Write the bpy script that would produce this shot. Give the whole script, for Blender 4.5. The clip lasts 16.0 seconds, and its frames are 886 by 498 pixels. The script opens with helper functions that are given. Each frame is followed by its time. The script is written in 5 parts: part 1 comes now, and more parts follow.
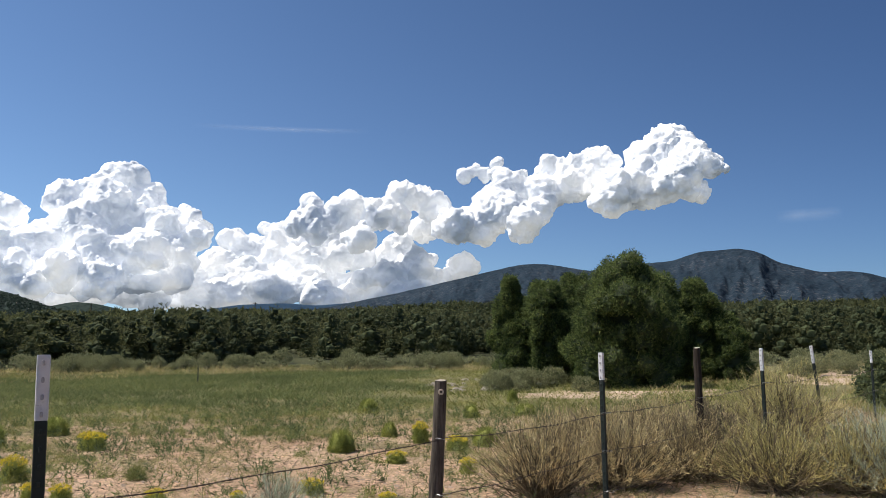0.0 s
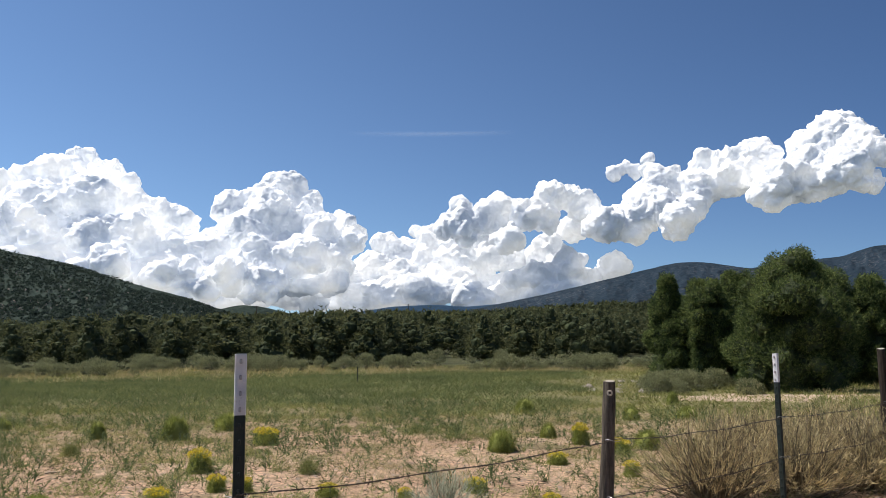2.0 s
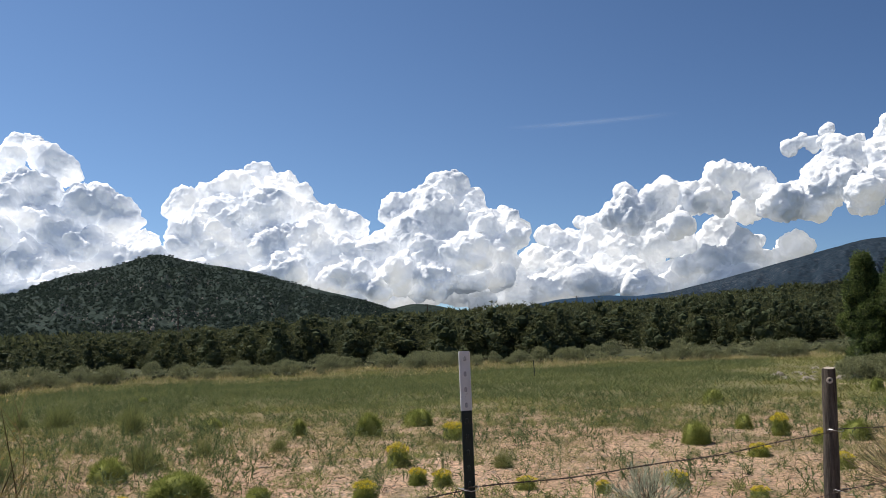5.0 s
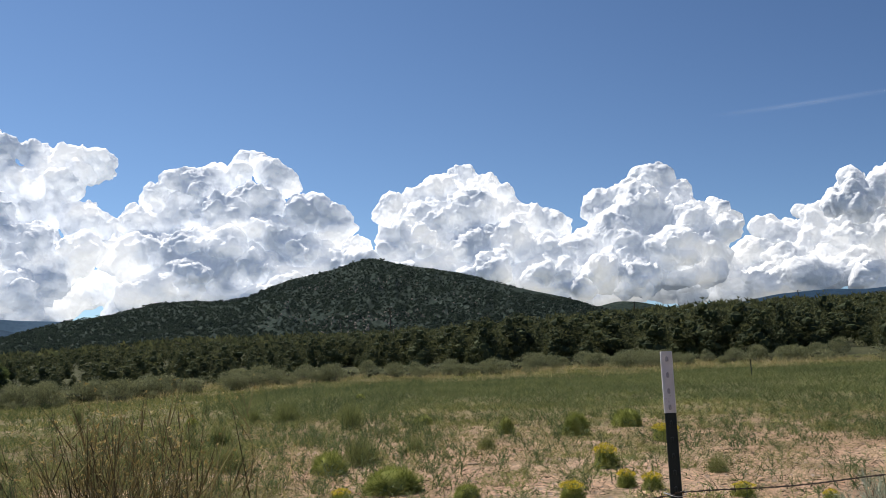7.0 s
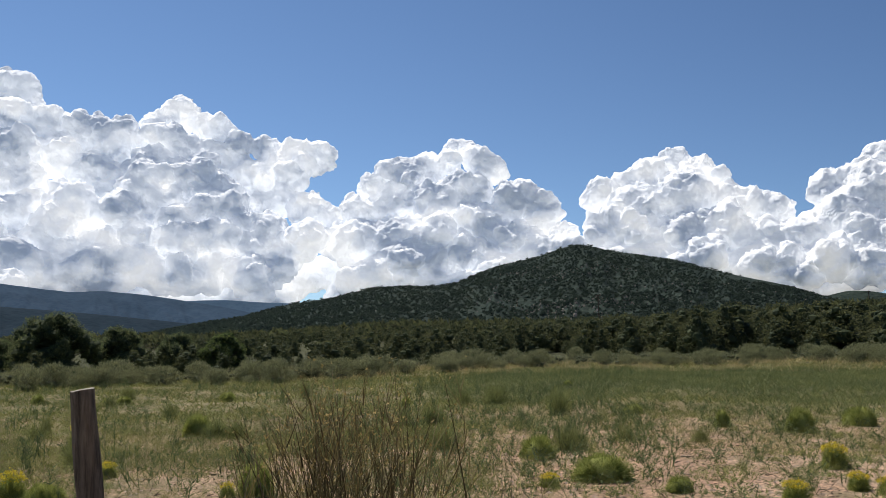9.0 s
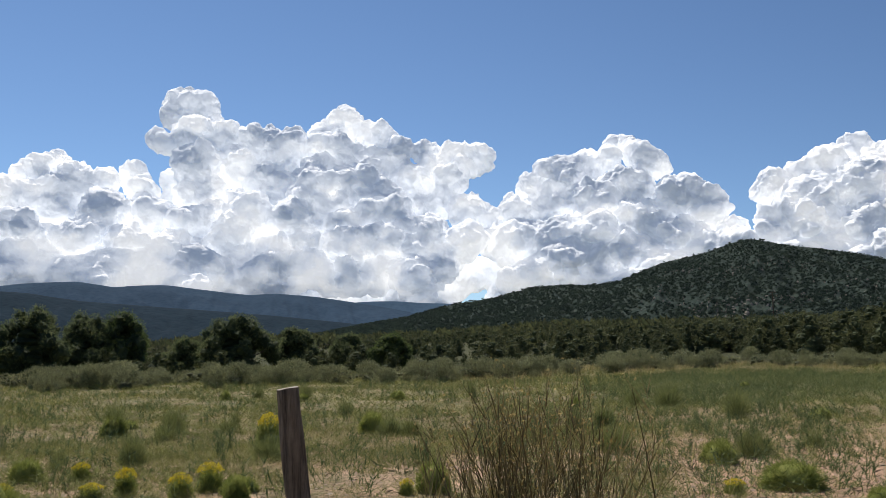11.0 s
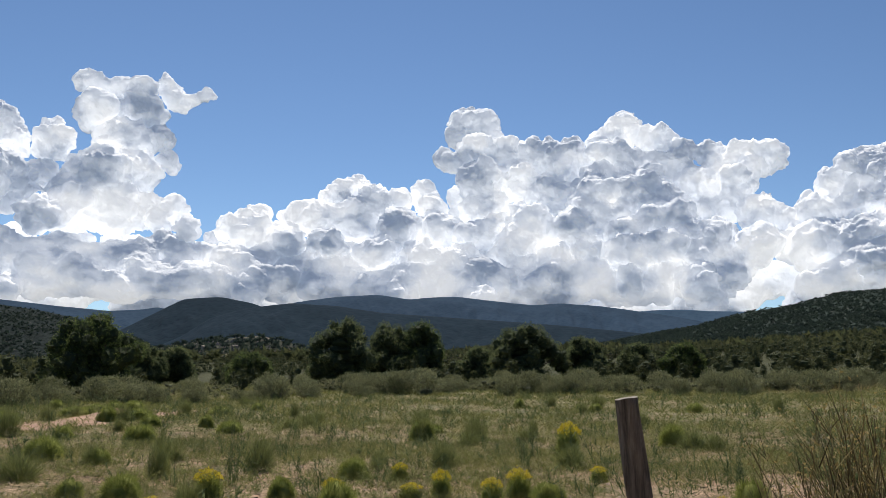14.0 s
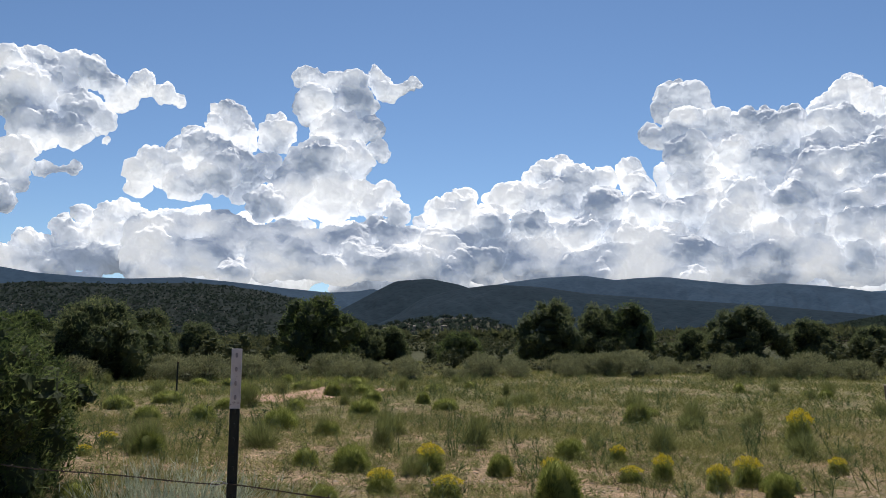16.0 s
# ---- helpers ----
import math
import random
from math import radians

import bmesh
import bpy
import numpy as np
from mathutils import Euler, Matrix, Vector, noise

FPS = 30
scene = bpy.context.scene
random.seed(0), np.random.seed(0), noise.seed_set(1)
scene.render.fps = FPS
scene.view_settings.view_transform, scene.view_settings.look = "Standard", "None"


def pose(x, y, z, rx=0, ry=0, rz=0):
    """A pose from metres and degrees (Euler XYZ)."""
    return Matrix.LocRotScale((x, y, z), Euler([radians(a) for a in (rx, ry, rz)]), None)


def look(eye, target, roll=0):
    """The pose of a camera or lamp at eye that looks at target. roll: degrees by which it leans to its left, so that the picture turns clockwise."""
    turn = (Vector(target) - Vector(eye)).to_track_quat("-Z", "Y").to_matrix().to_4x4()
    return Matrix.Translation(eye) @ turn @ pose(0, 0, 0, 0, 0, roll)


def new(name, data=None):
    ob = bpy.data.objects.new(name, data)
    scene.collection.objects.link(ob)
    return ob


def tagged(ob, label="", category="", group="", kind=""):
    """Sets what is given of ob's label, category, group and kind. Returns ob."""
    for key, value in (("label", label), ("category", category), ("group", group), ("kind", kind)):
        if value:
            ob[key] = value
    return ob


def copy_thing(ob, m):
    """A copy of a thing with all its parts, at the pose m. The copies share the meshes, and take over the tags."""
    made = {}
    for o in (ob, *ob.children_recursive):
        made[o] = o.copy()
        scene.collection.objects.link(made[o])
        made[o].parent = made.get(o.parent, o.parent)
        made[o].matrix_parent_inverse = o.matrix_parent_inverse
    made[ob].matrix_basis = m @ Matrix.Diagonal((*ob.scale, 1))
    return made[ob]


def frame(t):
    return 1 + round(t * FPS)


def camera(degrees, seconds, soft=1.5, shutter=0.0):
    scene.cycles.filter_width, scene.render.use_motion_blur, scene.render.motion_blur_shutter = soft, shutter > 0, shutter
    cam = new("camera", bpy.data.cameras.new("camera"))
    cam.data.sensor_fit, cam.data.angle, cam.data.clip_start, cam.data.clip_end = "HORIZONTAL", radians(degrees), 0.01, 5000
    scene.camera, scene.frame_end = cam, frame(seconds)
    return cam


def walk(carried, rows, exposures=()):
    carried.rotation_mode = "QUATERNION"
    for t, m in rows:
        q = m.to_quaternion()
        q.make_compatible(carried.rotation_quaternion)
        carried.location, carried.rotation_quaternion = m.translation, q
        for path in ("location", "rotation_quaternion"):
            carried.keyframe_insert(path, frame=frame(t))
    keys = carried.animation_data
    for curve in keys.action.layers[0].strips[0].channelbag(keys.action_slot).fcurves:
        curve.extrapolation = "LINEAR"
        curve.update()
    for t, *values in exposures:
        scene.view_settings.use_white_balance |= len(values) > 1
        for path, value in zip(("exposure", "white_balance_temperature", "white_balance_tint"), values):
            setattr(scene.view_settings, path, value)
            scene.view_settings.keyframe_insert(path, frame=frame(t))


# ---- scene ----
cam = camera(55.39, 16.0, soft=0.75)
PATH = [
    (0.0, pose(-0.000, -0.000, 1.397, 97.09, 0.72, 0.10)),
    (0.5, pose(-0.022, -0.009, 1.395, 97.18, 0.64, 2.49)),
    (1.0, pose(-0.045, -0.021, 1.393, 97.33, 0.64, 4.93)),
    (1.5, pose(-0.075, -0.019, 1.393, 97.28, 0.48, 7.60)),
    (2.0, pose(-0.094, -0.027, 1.394, 97.26, 0.56, 10.26)),
    (2.5, pose(-0.123, -0.022, 1.394, 97.31, 0.55, 12.51)),
    (3.0, pose(-0.148, -0.025, 1.394, 97.55, 0.48, 14.54)),
    (5.5, pose(-0.277, -0.140, 1.403, 97.06, 2.85, 24.72)),
    (6.0, pose(-0.250, -0.133, 1.402, 97.33, 3.15, 28.67)),
    (6.5, pose(-0.229, -0.115, 1.409, 97.42, 3.14, 32.59)),
    (7.0, pose(-0.238, -0.112, 1.408, 97.61, 2.34, 35.56)),
    (7.5, pose(-0.247, -0.110, 1.408, 97.60, 1.89, 38.90)),
    (8.0, pose(-0.239, -0.119, 1.409, 97.61, 1.45, 42.32)),
    (8.5, pose(-0.234, -0.130, 1.401, 97.51, 0.80, 46.22)),
    (9.0, pose(-0.232, -0.134, 1.400, 97.03, 0.68, 49.47)),
    (11.5, pose(-0.337, -0.222, 1.405, 97.25, 0.56, 63.50)),
    (12.0, pose(-0.351, -0.233, 1.405, 97.27, 0.63, 66.85)),
    (12.5, pose(-0.366, -0.261, 1.406, 97.41, 0.70, 69.53)),
    (13.0, pose(-0.383, -0.296, 1.405, 97.57, 0.41, 72.05)),
    (13.5, pose(-0.410, -0.340, 1.404, 97.77, 0.10, 75.48)),
    (14.0, pose(-0.438, -0.363, 1.403, 97.86, -0.01, 79.39)),
    (14.5, pose(-0.449, -0.373, 1.397, 97.60, -0.10, 82.63)),
    (15.0, pose(-0.468, -0.391, 1.392, 97.13, -0.27, 85.99)),
    (15.5, pose(-0.485, -0.422, 1.390, 96.80, -0.67, 89.78)),
    (16.0, pose(-0.504, -0.464, 1.392, 96.49, -0.71, 93.22)),
]
SKY, SUN, CLOUD_GLOW = 0.090, 5.0, 0.30
EXPOSURES = [(0.0, 0.31), (3.0, 0.26), (6.0, 0.10), (7.5, 0.04), (8.0, -0.17), (9.0, -0.03), (11.5, -0.03), (12.0, -0.05), (12.5, -0.23), (13.0, -0.13), (16.0, -0.1)]
walk(cam, PATH, EXPOSURES)

# ---- light ----
SUN_AZ, SUN_EL = 88.0, 60.0  # degrees; azimuth counted to the left from +y

world = bpy.data.worlds.new("world")
scene.world = world
world.use_nodes = True
wn, wl = world.node_tree.nodes, world.node_tree.links
sky = wn.new("ShaderNodeTexSky")
sky.sky_type = "NISHITA"
sky.sun_disc = False
sky.sun_elevation, sky.sun_rotation = radians(SUN_EL), radians(-SUN_AZ)
sky.altitude, sky.air_density, sky.dust_density, sky.ozone_density = 2000, 1.0, 0.1, 3.0
deep = wn.new("ShaderNodeMix")
deep.data_type, deep.blend_type = "RGBA", "MULTIPLY"
deep.inputs[0].default_value = 1.0
wl.new(sky.outputs[0], deep.inputs[6])
# the clear sky deepens away from the sun's side
face = wn.new("ShaderNodeVectorMath")
face.operation = "DOT_PRODUCT"
face.inputs[1].default_value = (-math.sin(radians(SUN_AZ)), math.cos(radians(SUN_AZ)), 0)
wl.new(wn.new("ShaderNodeTexCoord").outputs["Generated"], face.inputs[0])
side = wn.new("ShaderNodeMapRange")
side.inputs[1].default_value, side.inputs[2].default_value = -0.45, 0.95
wl.new(face.outputs["Value"], side.inputs[0])
tint = wn.new("ShaderNodeMix")
tint.data_type = "RGBA"
tint.inputs[6].default_value, tint.inputs[7].default_value = (0.465, 0.575, 0.72, 1), (1.15, 1.23, 1.28, 1)
wl.new(side.outputs[0], tint.inputs[0])
wl.new(tint.outputs[2], deep.inputs[7])
wl.new(deep.outputs[2], wn["Background"].inputs[0])
wn["Background"].inputs[1].default_value = SKY

sun = new("sun", bpy.data.lights.new("sun", "SUN"))
sun.data.energy, sun.data.angle, sun.data.color = SUN, radians(0.53), (1.0, 0.95, 0.87)
saz, sel = radians(SUN_AZ), radians(SUN_EL)
to_sun = Vector((-math.sin(saz) * math.cos(sel), math.cos(saz) * math.cos(sel), math.sin(sel)))
sun.matrix_world = look(to_sun * 60, (0, 0, 0))


# ---- materials ----
def mat(name, rough=0.9, spec=0.2):
    m = bpy.data.materials.new(name)
    m.use_nodes = True
    b = m.node_tree.nodes["Principled BSDF"]
    b.inputs["Roughness"].default_value = rough
    b.inputs["Specular IOR Level"].default_value = spec
    return m, m.node_tree.nodes, m.node_tree.links, b


def noise_node(n, l, scale, detail=4, rough=0.6, vec=None):
    t = n.new("ShaderNodeTexNoise")
    t.inputs["Scale"].default_value, t.inputs["Detail"].default_value, t.inputs["Roughness"].default_value = scale, detail, rough
    if vec is None:
        vec = n.new("ShaderNodeTexCoord").outputs["Object"]
    l.new(vec, t.inputs["Vector"])
    return t.outputs["Fac"]


def ramp(n, l, fac, stops):
    r = n.new("ShaderNodeValToRGB")
    while len(r.color_ramp.elements) < len(stops):
        r.color_ramp.elements.new(0.5)
    for e, (p, c) in zip(r.color_ramp.elements, stops):
        e.position, e.color = p, (*c, 1) if len(c) == 3 else c
    l.new(fac, r.inputs[0])
    return r.outputs[0]


def mix(n, l, fac, a, b, kind="MIX"):
    m = n.new("ShaderNodeMix")
    m.data_type, m.blend_type = "RGBA", kind
    for value, socket in ((fac, m.inputs[0]), (a, m.inputs[6]), (b, m.inputs[7])):
        if isinstance(value, (int, float)):
            socket.default_value = value
        elif isinstance(value, tuple):
            socket.default_value = (*value, 1)
        else:
            l.new(value, socket)
    return m.outputs[2]


def bump(n, l, b, fac, strength, distance):
    k = n.new("ShaderNodeBump")
    k.inputs["Strength"].default_value, k.inputs["Distance"].default_value = strength, distance
    l.new(fac, k.inputs["Height"])
    l.new(k.outputs[0], b.inputs["Normal"])


def leaf_mat(name, dark, mid, light, patch=0.15, glow=0.35):
    """Foliage: colour varies leaf by leaf and in patches; light also passes through."""
    m, n, l, b = mat(name, 0.75, 0.15)
    isl = n.new("ShaderNodeNewGeometry").outputs["Random Per Island"]
    one = ramp(n, l, isl, [(0.0, dark), (0.5, mid), (1.0, light)])
    wide = ramp(n, l, noise_node(n, l, patch, 3), [(0.3, (0.72, 0.76, 0.76)), (0.7, (1.32, 1.25, 1.12))])
    col = mix(n, l, 1.0, one, wide, "MULTIPLY")
    l.new(col, b.inputs["Base Color"])
    t = n.new("ShaderNodeBsdfTranslucent")
    l.new(col, t.inputs[0])
    s = n.new("ShaderNodeMixShader")
    s.inputs[0].default_value = glow
    l.new(b.outputs[0], s.inputs[1])
    l.new(t.outputs[0], s.inputs[2])
    l.new(s.outputs[0], n["Material Output"].inputs[0])
    return m


def soil_mat():
    m, n, l, b = mat("sandy_soil", 0.95, 0.1)
    co = n.new("ShaderNodeTexCoord").outputs["Object"]
    base = ramp(n, l, noise_node(n, l, 0.35, 8, 0.65, co), [(0.3, (0.43, 0.272, 0.172)), (0.52, (0.575, 0.390, 0.262)), (0.75, (0.69, 0.52, 0.375))])
    v = n.new("ShaderNodeTexVoronoi")
    v.inputs["Scale"].default_value = 26
    l.new(co, v.inputs["Vector"])
    stones = ramp(n, l, v.outputs["Color"], [(0.0, (0.22, 0.20, 0.18)), (0.28, (0.80, 0.80, 0.80)), (0.6, (1.05, 1.05, 1.05)), (1.0, (1.6, 1.55, 1.5))])
    base = mix(n, l, 0.9, base, stones, "MULTIPLY")
    cover = ramp(n, l, noise_node(n, l, 0.55, 6, 0.7, co), [(0.50, (0, 0, 0)), (0.64, (0.8, 0.8, 0.8))])
    litter = ramp(n, l, noise_node(n, l, 6.0, 5, 0.7, co), [(0.3, (0.105, 0.11, 0.045)), (0.6, (0.20, 0.185, 0.085)), (0.8, (0.34, 0.27, 0.16))])
    # litter and low growth close up with distance from the trampled strip along the fence
    d = n.new("ShaderNodeVectorMath")
    d.operation = "LENGTH"
    l.new(co, d.inputs[0])
    far = n.new("ShaderNodeMapRange")
    far.inputs[1].default_value, far.inputs[2].default_value = 12, 24
    l.new(d.outputs["Value"], far.inputs[0])
    amount = mix(n, l, far.outputs[0], cover, (0.92, 0.92, 0.92))
    # the grazed western half is more overgrown
    lean = n.new("ShaderNodeVectorMath")
    lean.operation = "DOT_PRODUCT"
    lean.inputs[1].default_value = (-0.707, -0.707, 0)
    l.new(co, lean.inputs[0])
    grown = n.new("ShaderNodeMapRange")
    grown.inputs[1].default_value, grown.inputs[2].default_value, grown.inputs[4].default_value = 0.0, 5.0, 0.55
    l.new(lean.outputs["Value"], grown.inputs[0])
    low_growth = ramp(n, l, noise_node(n, l, 3.0, 5, 0.7, co), [(0.42, (0.15, 0.15, 0.15)), (0.58, (1, 1, 1))])
    amount = mix(n, l, grown.outputs[0], amount, low_growth)
    green = ramp(n, l, noise_node(n, l, 6.0, 5, 0.7, co), [(0.3, (0.080, 0.102, 0.040)), (0.6, (0.145, 0.162, 0.066)), (0.8, (0.26, 0.24, 0.125))])
    west = n.new("ShaderNodeMath")
    west.operation, west.inputs[1].default_value = "MULTIPLY", 1.8
    l.new(grown.outputs[0], west.inputs[0])
    litter = mix(n, l, west.outputs[0], litter, green)
    col = mix(n, l, amount, base, litter)
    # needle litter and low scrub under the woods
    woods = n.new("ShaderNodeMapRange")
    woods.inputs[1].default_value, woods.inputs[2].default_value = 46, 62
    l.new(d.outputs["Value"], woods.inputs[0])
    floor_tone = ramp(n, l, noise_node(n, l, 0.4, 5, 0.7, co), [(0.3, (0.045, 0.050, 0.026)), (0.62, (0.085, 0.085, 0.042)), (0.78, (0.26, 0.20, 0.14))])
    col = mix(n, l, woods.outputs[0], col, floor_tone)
    l.new(col, b.inputs["Base Color"])
    h = noise_node(n, l, 30.0, 6, 0.75, co)
    bump(n, l, b, h, 1.0, 0.05)
    return m


def bare_mat(name, a, c):
    m, n, l, b = mat(name, 0.95, 0.1)
    l.new(ramp(n, l, noise_node(n, l, 1.2, 8, 0.7), [(0.3, a), (0.7, c)]), b.inputs["Base Color"])
    bump(n, l, b, noise_node(n, l, 14.0, 6, 0.7), 0.6, 0.05)
    return m


def woods_mat(name, dark, light, bare, scale, share, relief=3.0, speck=0.8):
    """Far wooded slope: crowns as small dark cells over bare ground, with rock in patches."""
    m, n, l, b = mat(name, 0.95, 0.05)
    co = n.new("ShaderNodeTexCoord").outputs["Object"]
    v = n.new("ShaderNodeTexVoronoi")
    v.inputs["Scale"].default_value = scale
    l.new(co, v.inputs["Vector"])
    wide = noise_node(n, l, scale * 0.06, 6, 0.65, co)
    crowns = ramp(n, l, v.outputs["Distance"], [(0.25, dark), (0.55, light)])
    gaps = ramp(n, l, noise_node(n, l, scale * speck, 3, 0.7, co), [(share, (0, 0, 0)), (share + 0.05, (1, 1, 1))])
    part_bare = mix(n, l, 1.0, gaps, ramp(n, l, wide, [(0.42, (0.1, 0.1, 0.1)), (0.62, (1, 1, 1))]), "MULTIPLY")
    tone = ramp(n, l, wide, [(0.3, (0.75, 0.8, 0.8)), (0.7, (1.2, 1.15, 1.1))])
    col = mix(n, l, part_bare, mix(n, l, 1.0, crowns, tone, "MULTIPLY"), bare)
    l.new(col, b.inputs["Base Color"])
    bump(n, l, b, v.outputs["Distance"], 0.9, relief)
    return m


def cloud_mat(name, white, relief):
    """Dense vapour: sunlit scatter and shade painted as glow; small heads in the relief."""
    m, n, l, b = mat(name, 1.0, 0.0)
    co = n.new("ShaderNodeTexCoord").outputs["Object"]
    b.inputs["Base Color"].default_value = (white, white, white, 1)
    warp = n.new("ShaderNodeTexNoise")
    warp.inputs["Scale"].default_value, warp.inputs["Detail"].default_value = 0.014, 5
    l.new(co, warp.inputs["Vector"])
    bent = n.new("ShaderNodeVectorMath")
    bent.operation = "MULTIPLY_ADD"
    bent.inputs[1].default_value = (60, 60, 60)
    l.new(warp.outputs["Color"], bent.inputs[0])
    l.new(co, bent.inputs[2])
    total = None
    for scale, amount in ((1 / 60, 1.0), (1 / 26, 0.42)):
        v = n.new("ShaderNodeTexVoronoi")
        v.feature = "SMOOTH_F1"
        v.inputs["Scale"].default_value, v.inputs["Smoothness"].default_value = scale, 0.35
        l.new(bent.outputs[0], v.inputs["Vector"])
        k = n.new("ShaderNodeMath")
        k.operation = "MULTIPLY_ADD"
        k.inputs[1].default_value = -amount
        l.new(v.outputs["Distance"], k.inputs[0])
        if total is None:
            k.inputs[2].default_value = 0.0
        else:
            l.new(total, k.inputs[2])
        total = k.outputs[0]
    bump(n, l, b, total, relief, 34)
    # painted glow: noise lays grey shade patches, strength rises towards the sun's side
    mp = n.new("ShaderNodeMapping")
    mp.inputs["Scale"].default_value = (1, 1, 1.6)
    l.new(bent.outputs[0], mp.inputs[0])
    shade_noise = noise_node(n, l, 1 / 330, 5, 0.55, mp.outputs[0])
    l.new(ramp(n, l, shade_noise, [(0.40, (0.24, 0.285, 0.37)), (0.51, (0.72, 0.76, 0.83)), (0.60, (1.0, 1.0, 1.0))]), b.inputs["Emission Color"])
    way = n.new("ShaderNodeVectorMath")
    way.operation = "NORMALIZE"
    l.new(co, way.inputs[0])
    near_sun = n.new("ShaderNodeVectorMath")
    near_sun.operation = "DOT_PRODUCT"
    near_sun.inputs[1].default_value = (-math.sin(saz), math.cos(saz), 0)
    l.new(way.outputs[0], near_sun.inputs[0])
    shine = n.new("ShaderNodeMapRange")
    for k, value in enumerate((0.1, 0.8, CLOUD_GLOW, CLOUD_GLOW * 2.1)):
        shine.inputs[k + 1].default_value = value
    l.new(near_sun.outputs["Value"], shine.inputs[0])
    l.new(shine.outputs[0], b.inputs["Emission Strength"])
    return m


def wisp_mat(name, dense):
    m, n, l, b = mat(name, 1.0, 0.0)
    b.inputs["Base Color"].default_value = (0.95, 0.95, 0.95, 1)
    # added glow stands in for sunlight scattered by the streak
    b.inputs["Emission Color"].default_value, b.inputs["Emission Strength"].default_value = (1, 1, 1, 1), 0.55
    # thins out towards the ends and both edges of the streak
    axes = n.new("ShaderNodeSeparateXYZ")
    l.new(n.new("ShaderNodeTexCoord").outputs["Generated"], axes.inputs[0])
    across = ramp(n, l, axes.outputs[2], [(0.0, (0, 0, 0)), (0.25, (0.2, 0.2, 0.2)), (0.55, (0.85, 0.85, 0.85)), (0.8, (0.25, 0.25, 0.25)), (1.0, (0, 0, 0))])
    along = ramp(n, l, axes.outputs[0], [(0.0, (0, 0, 0)), (0.4, (dense, dense, dense)), (0.7, (dense * 0.8, dense * 0.8, dense * 0.8)), (1.0, (0, 0, 0))])
    grain = ramp(n, l, noise_node(n, l, 0.008, 3, 0.5), [(0.3, (0.45, 0.45, 0.45)), (0.7, (1, 1, 1))])
    l.new(mix(n, l, 1.0, mix(n, l, 1.0, across, along, "MULTIPLY"), grain, "MULTIPLY"), b.inputs["Alpha"])
    return m


def wood_mat(name, a, c):
    m, n, l, b = mat(name, 0.9, 0.15)
    mp = n.new("ShaderNodeMapping")
    mp.inputs["Scale"].default_value = (40, 40, 2.5)
    l.new(n.new("ShaderNodeTexCoord").outputs["Object"], mp.inputs[0])
    g = noise_node(n, l, 1.0, 7, 0.7, mp.outputs[0])
    l.new(mix(n, l, 0.5, ramp(n, l, g, [(0.32, a), (0.7, c)]), ramp(n, l, noise_node(n, l, 9.0, 4), [(0.3, (0.5, 0.5, 0.5)), (0.7, (1.2, 1.2, 1.2))]), "MULTIPLY"), b.inputs["Base Color"])
    bump(n, l, b, g, 0.9, 0.012)
    return m


def paint_mat(name, col, worn, rough):
    m, n, l, b = mat(name, rough, 0.4)
    w = ramp(n, l, noise_node(n, l, 45.0, 6, 0.7), [(0.60, (0, 0, 0)), (0.70, (1, 1, 1))])
    t = ramp(n, l, noise_node(n, l, 8.0, 4, 0.6), [(0.3, (0.8, 0.8, 0.8)), (0.7, (1.05, 1.05, 1.05))])
    l.new(mix(n, l, w, mix(n, l, 1.0, col, t, "MULTIPLY"), worn), b.inputs["Base Color"])
    return m


def metal_mat(name, col, rough):
    m, n, l, b = mat(name, rough, 0.5)
    b.inputs["Metallic"].default_value = 0.8
    l.new(ramp(n, l, noise_node(n, l, 30.0, 5, 0.7), [(0.3, tuple(c * 0.5 for c in col)), (0.7, col)]), b.inputs["Base Color"])
    return m


SOIL = soil_mat()
ROAD = bare_mat("pale_dirt", (0.38, 0.27, 0.19), (0.54, 0.42, 0.32))
MOUND = bare_mat("pink_dirt", (0.36, 0.22, 0.15), (0.52, 0.35, 0.26))
ROCK = bare_mat("pale_stone", (0.22, 0.185, 0.155), (0.42, 0.365, 0.31))
HILLROCK = bare_mat("pale_hill_rock", (0.20, 0.165, 0.14), (0.36, 0.31, 0.265))
GRAVEL = bare_mat("tan_gravel", (0.27, 0.19, 0.14), (0.56, 0.45, 0.36))
# BANK is a dimmer copy of CLOUD, for shade on the low clouds
CLOUD, BANK, WISP = cloud_mat("cloud_vapour", 0.74, 0.40), cloud_mat("shaded_low_vapour", 0.68, 0.40), wisp_mat("thin_vapour", 0.15)
JUNIPER = leaf_mat("juniper_needles", (0.045, 0.068, 0.026), (0.094, 0.130, 0.046), (0.188, 0.222, 0.080), 0.9, 0.5)
PINYON = leaf_mat("pinyon_needles", (0.076, 0.100, 0.052), (0.130, 0.160, 0.076), (0.220, 0.230, 0.104), 0.12, 0.5)
WOODS = leaf_mat("wood_needles", (0.052, 0.062, 0.031), (0.080, 0.090, 0.043), (0.120, 0.124, 0.058), 0.10, 0.5)
HILLTREE = leaf_mat("hill_needles", (0.024, 0.038, 0.034), (0.040, 0.058, 0.048), (0.060, 0.080, 0.064), 0.03, 0.5)
SAGE = leaf_mat("sage_leaves", (0.118, 0.130, 0.070), (0.222, 0.230, 0.124), (0.360, 0.365, 0.206), 0.6)
GREEN = leaf_mat("green_shrub_leaves", (0.145, 0.178, 0.046), (0.262, 0.298, 0.078), (0.420, 0.435, 0.128), 0.8, 0.45)
WEED = leaf_mat("weed_leaves", (0.072, 0.100, 0.044), (0.120, 0.154, 0.064), (0.200, 0.228, 0.102), 0.8)
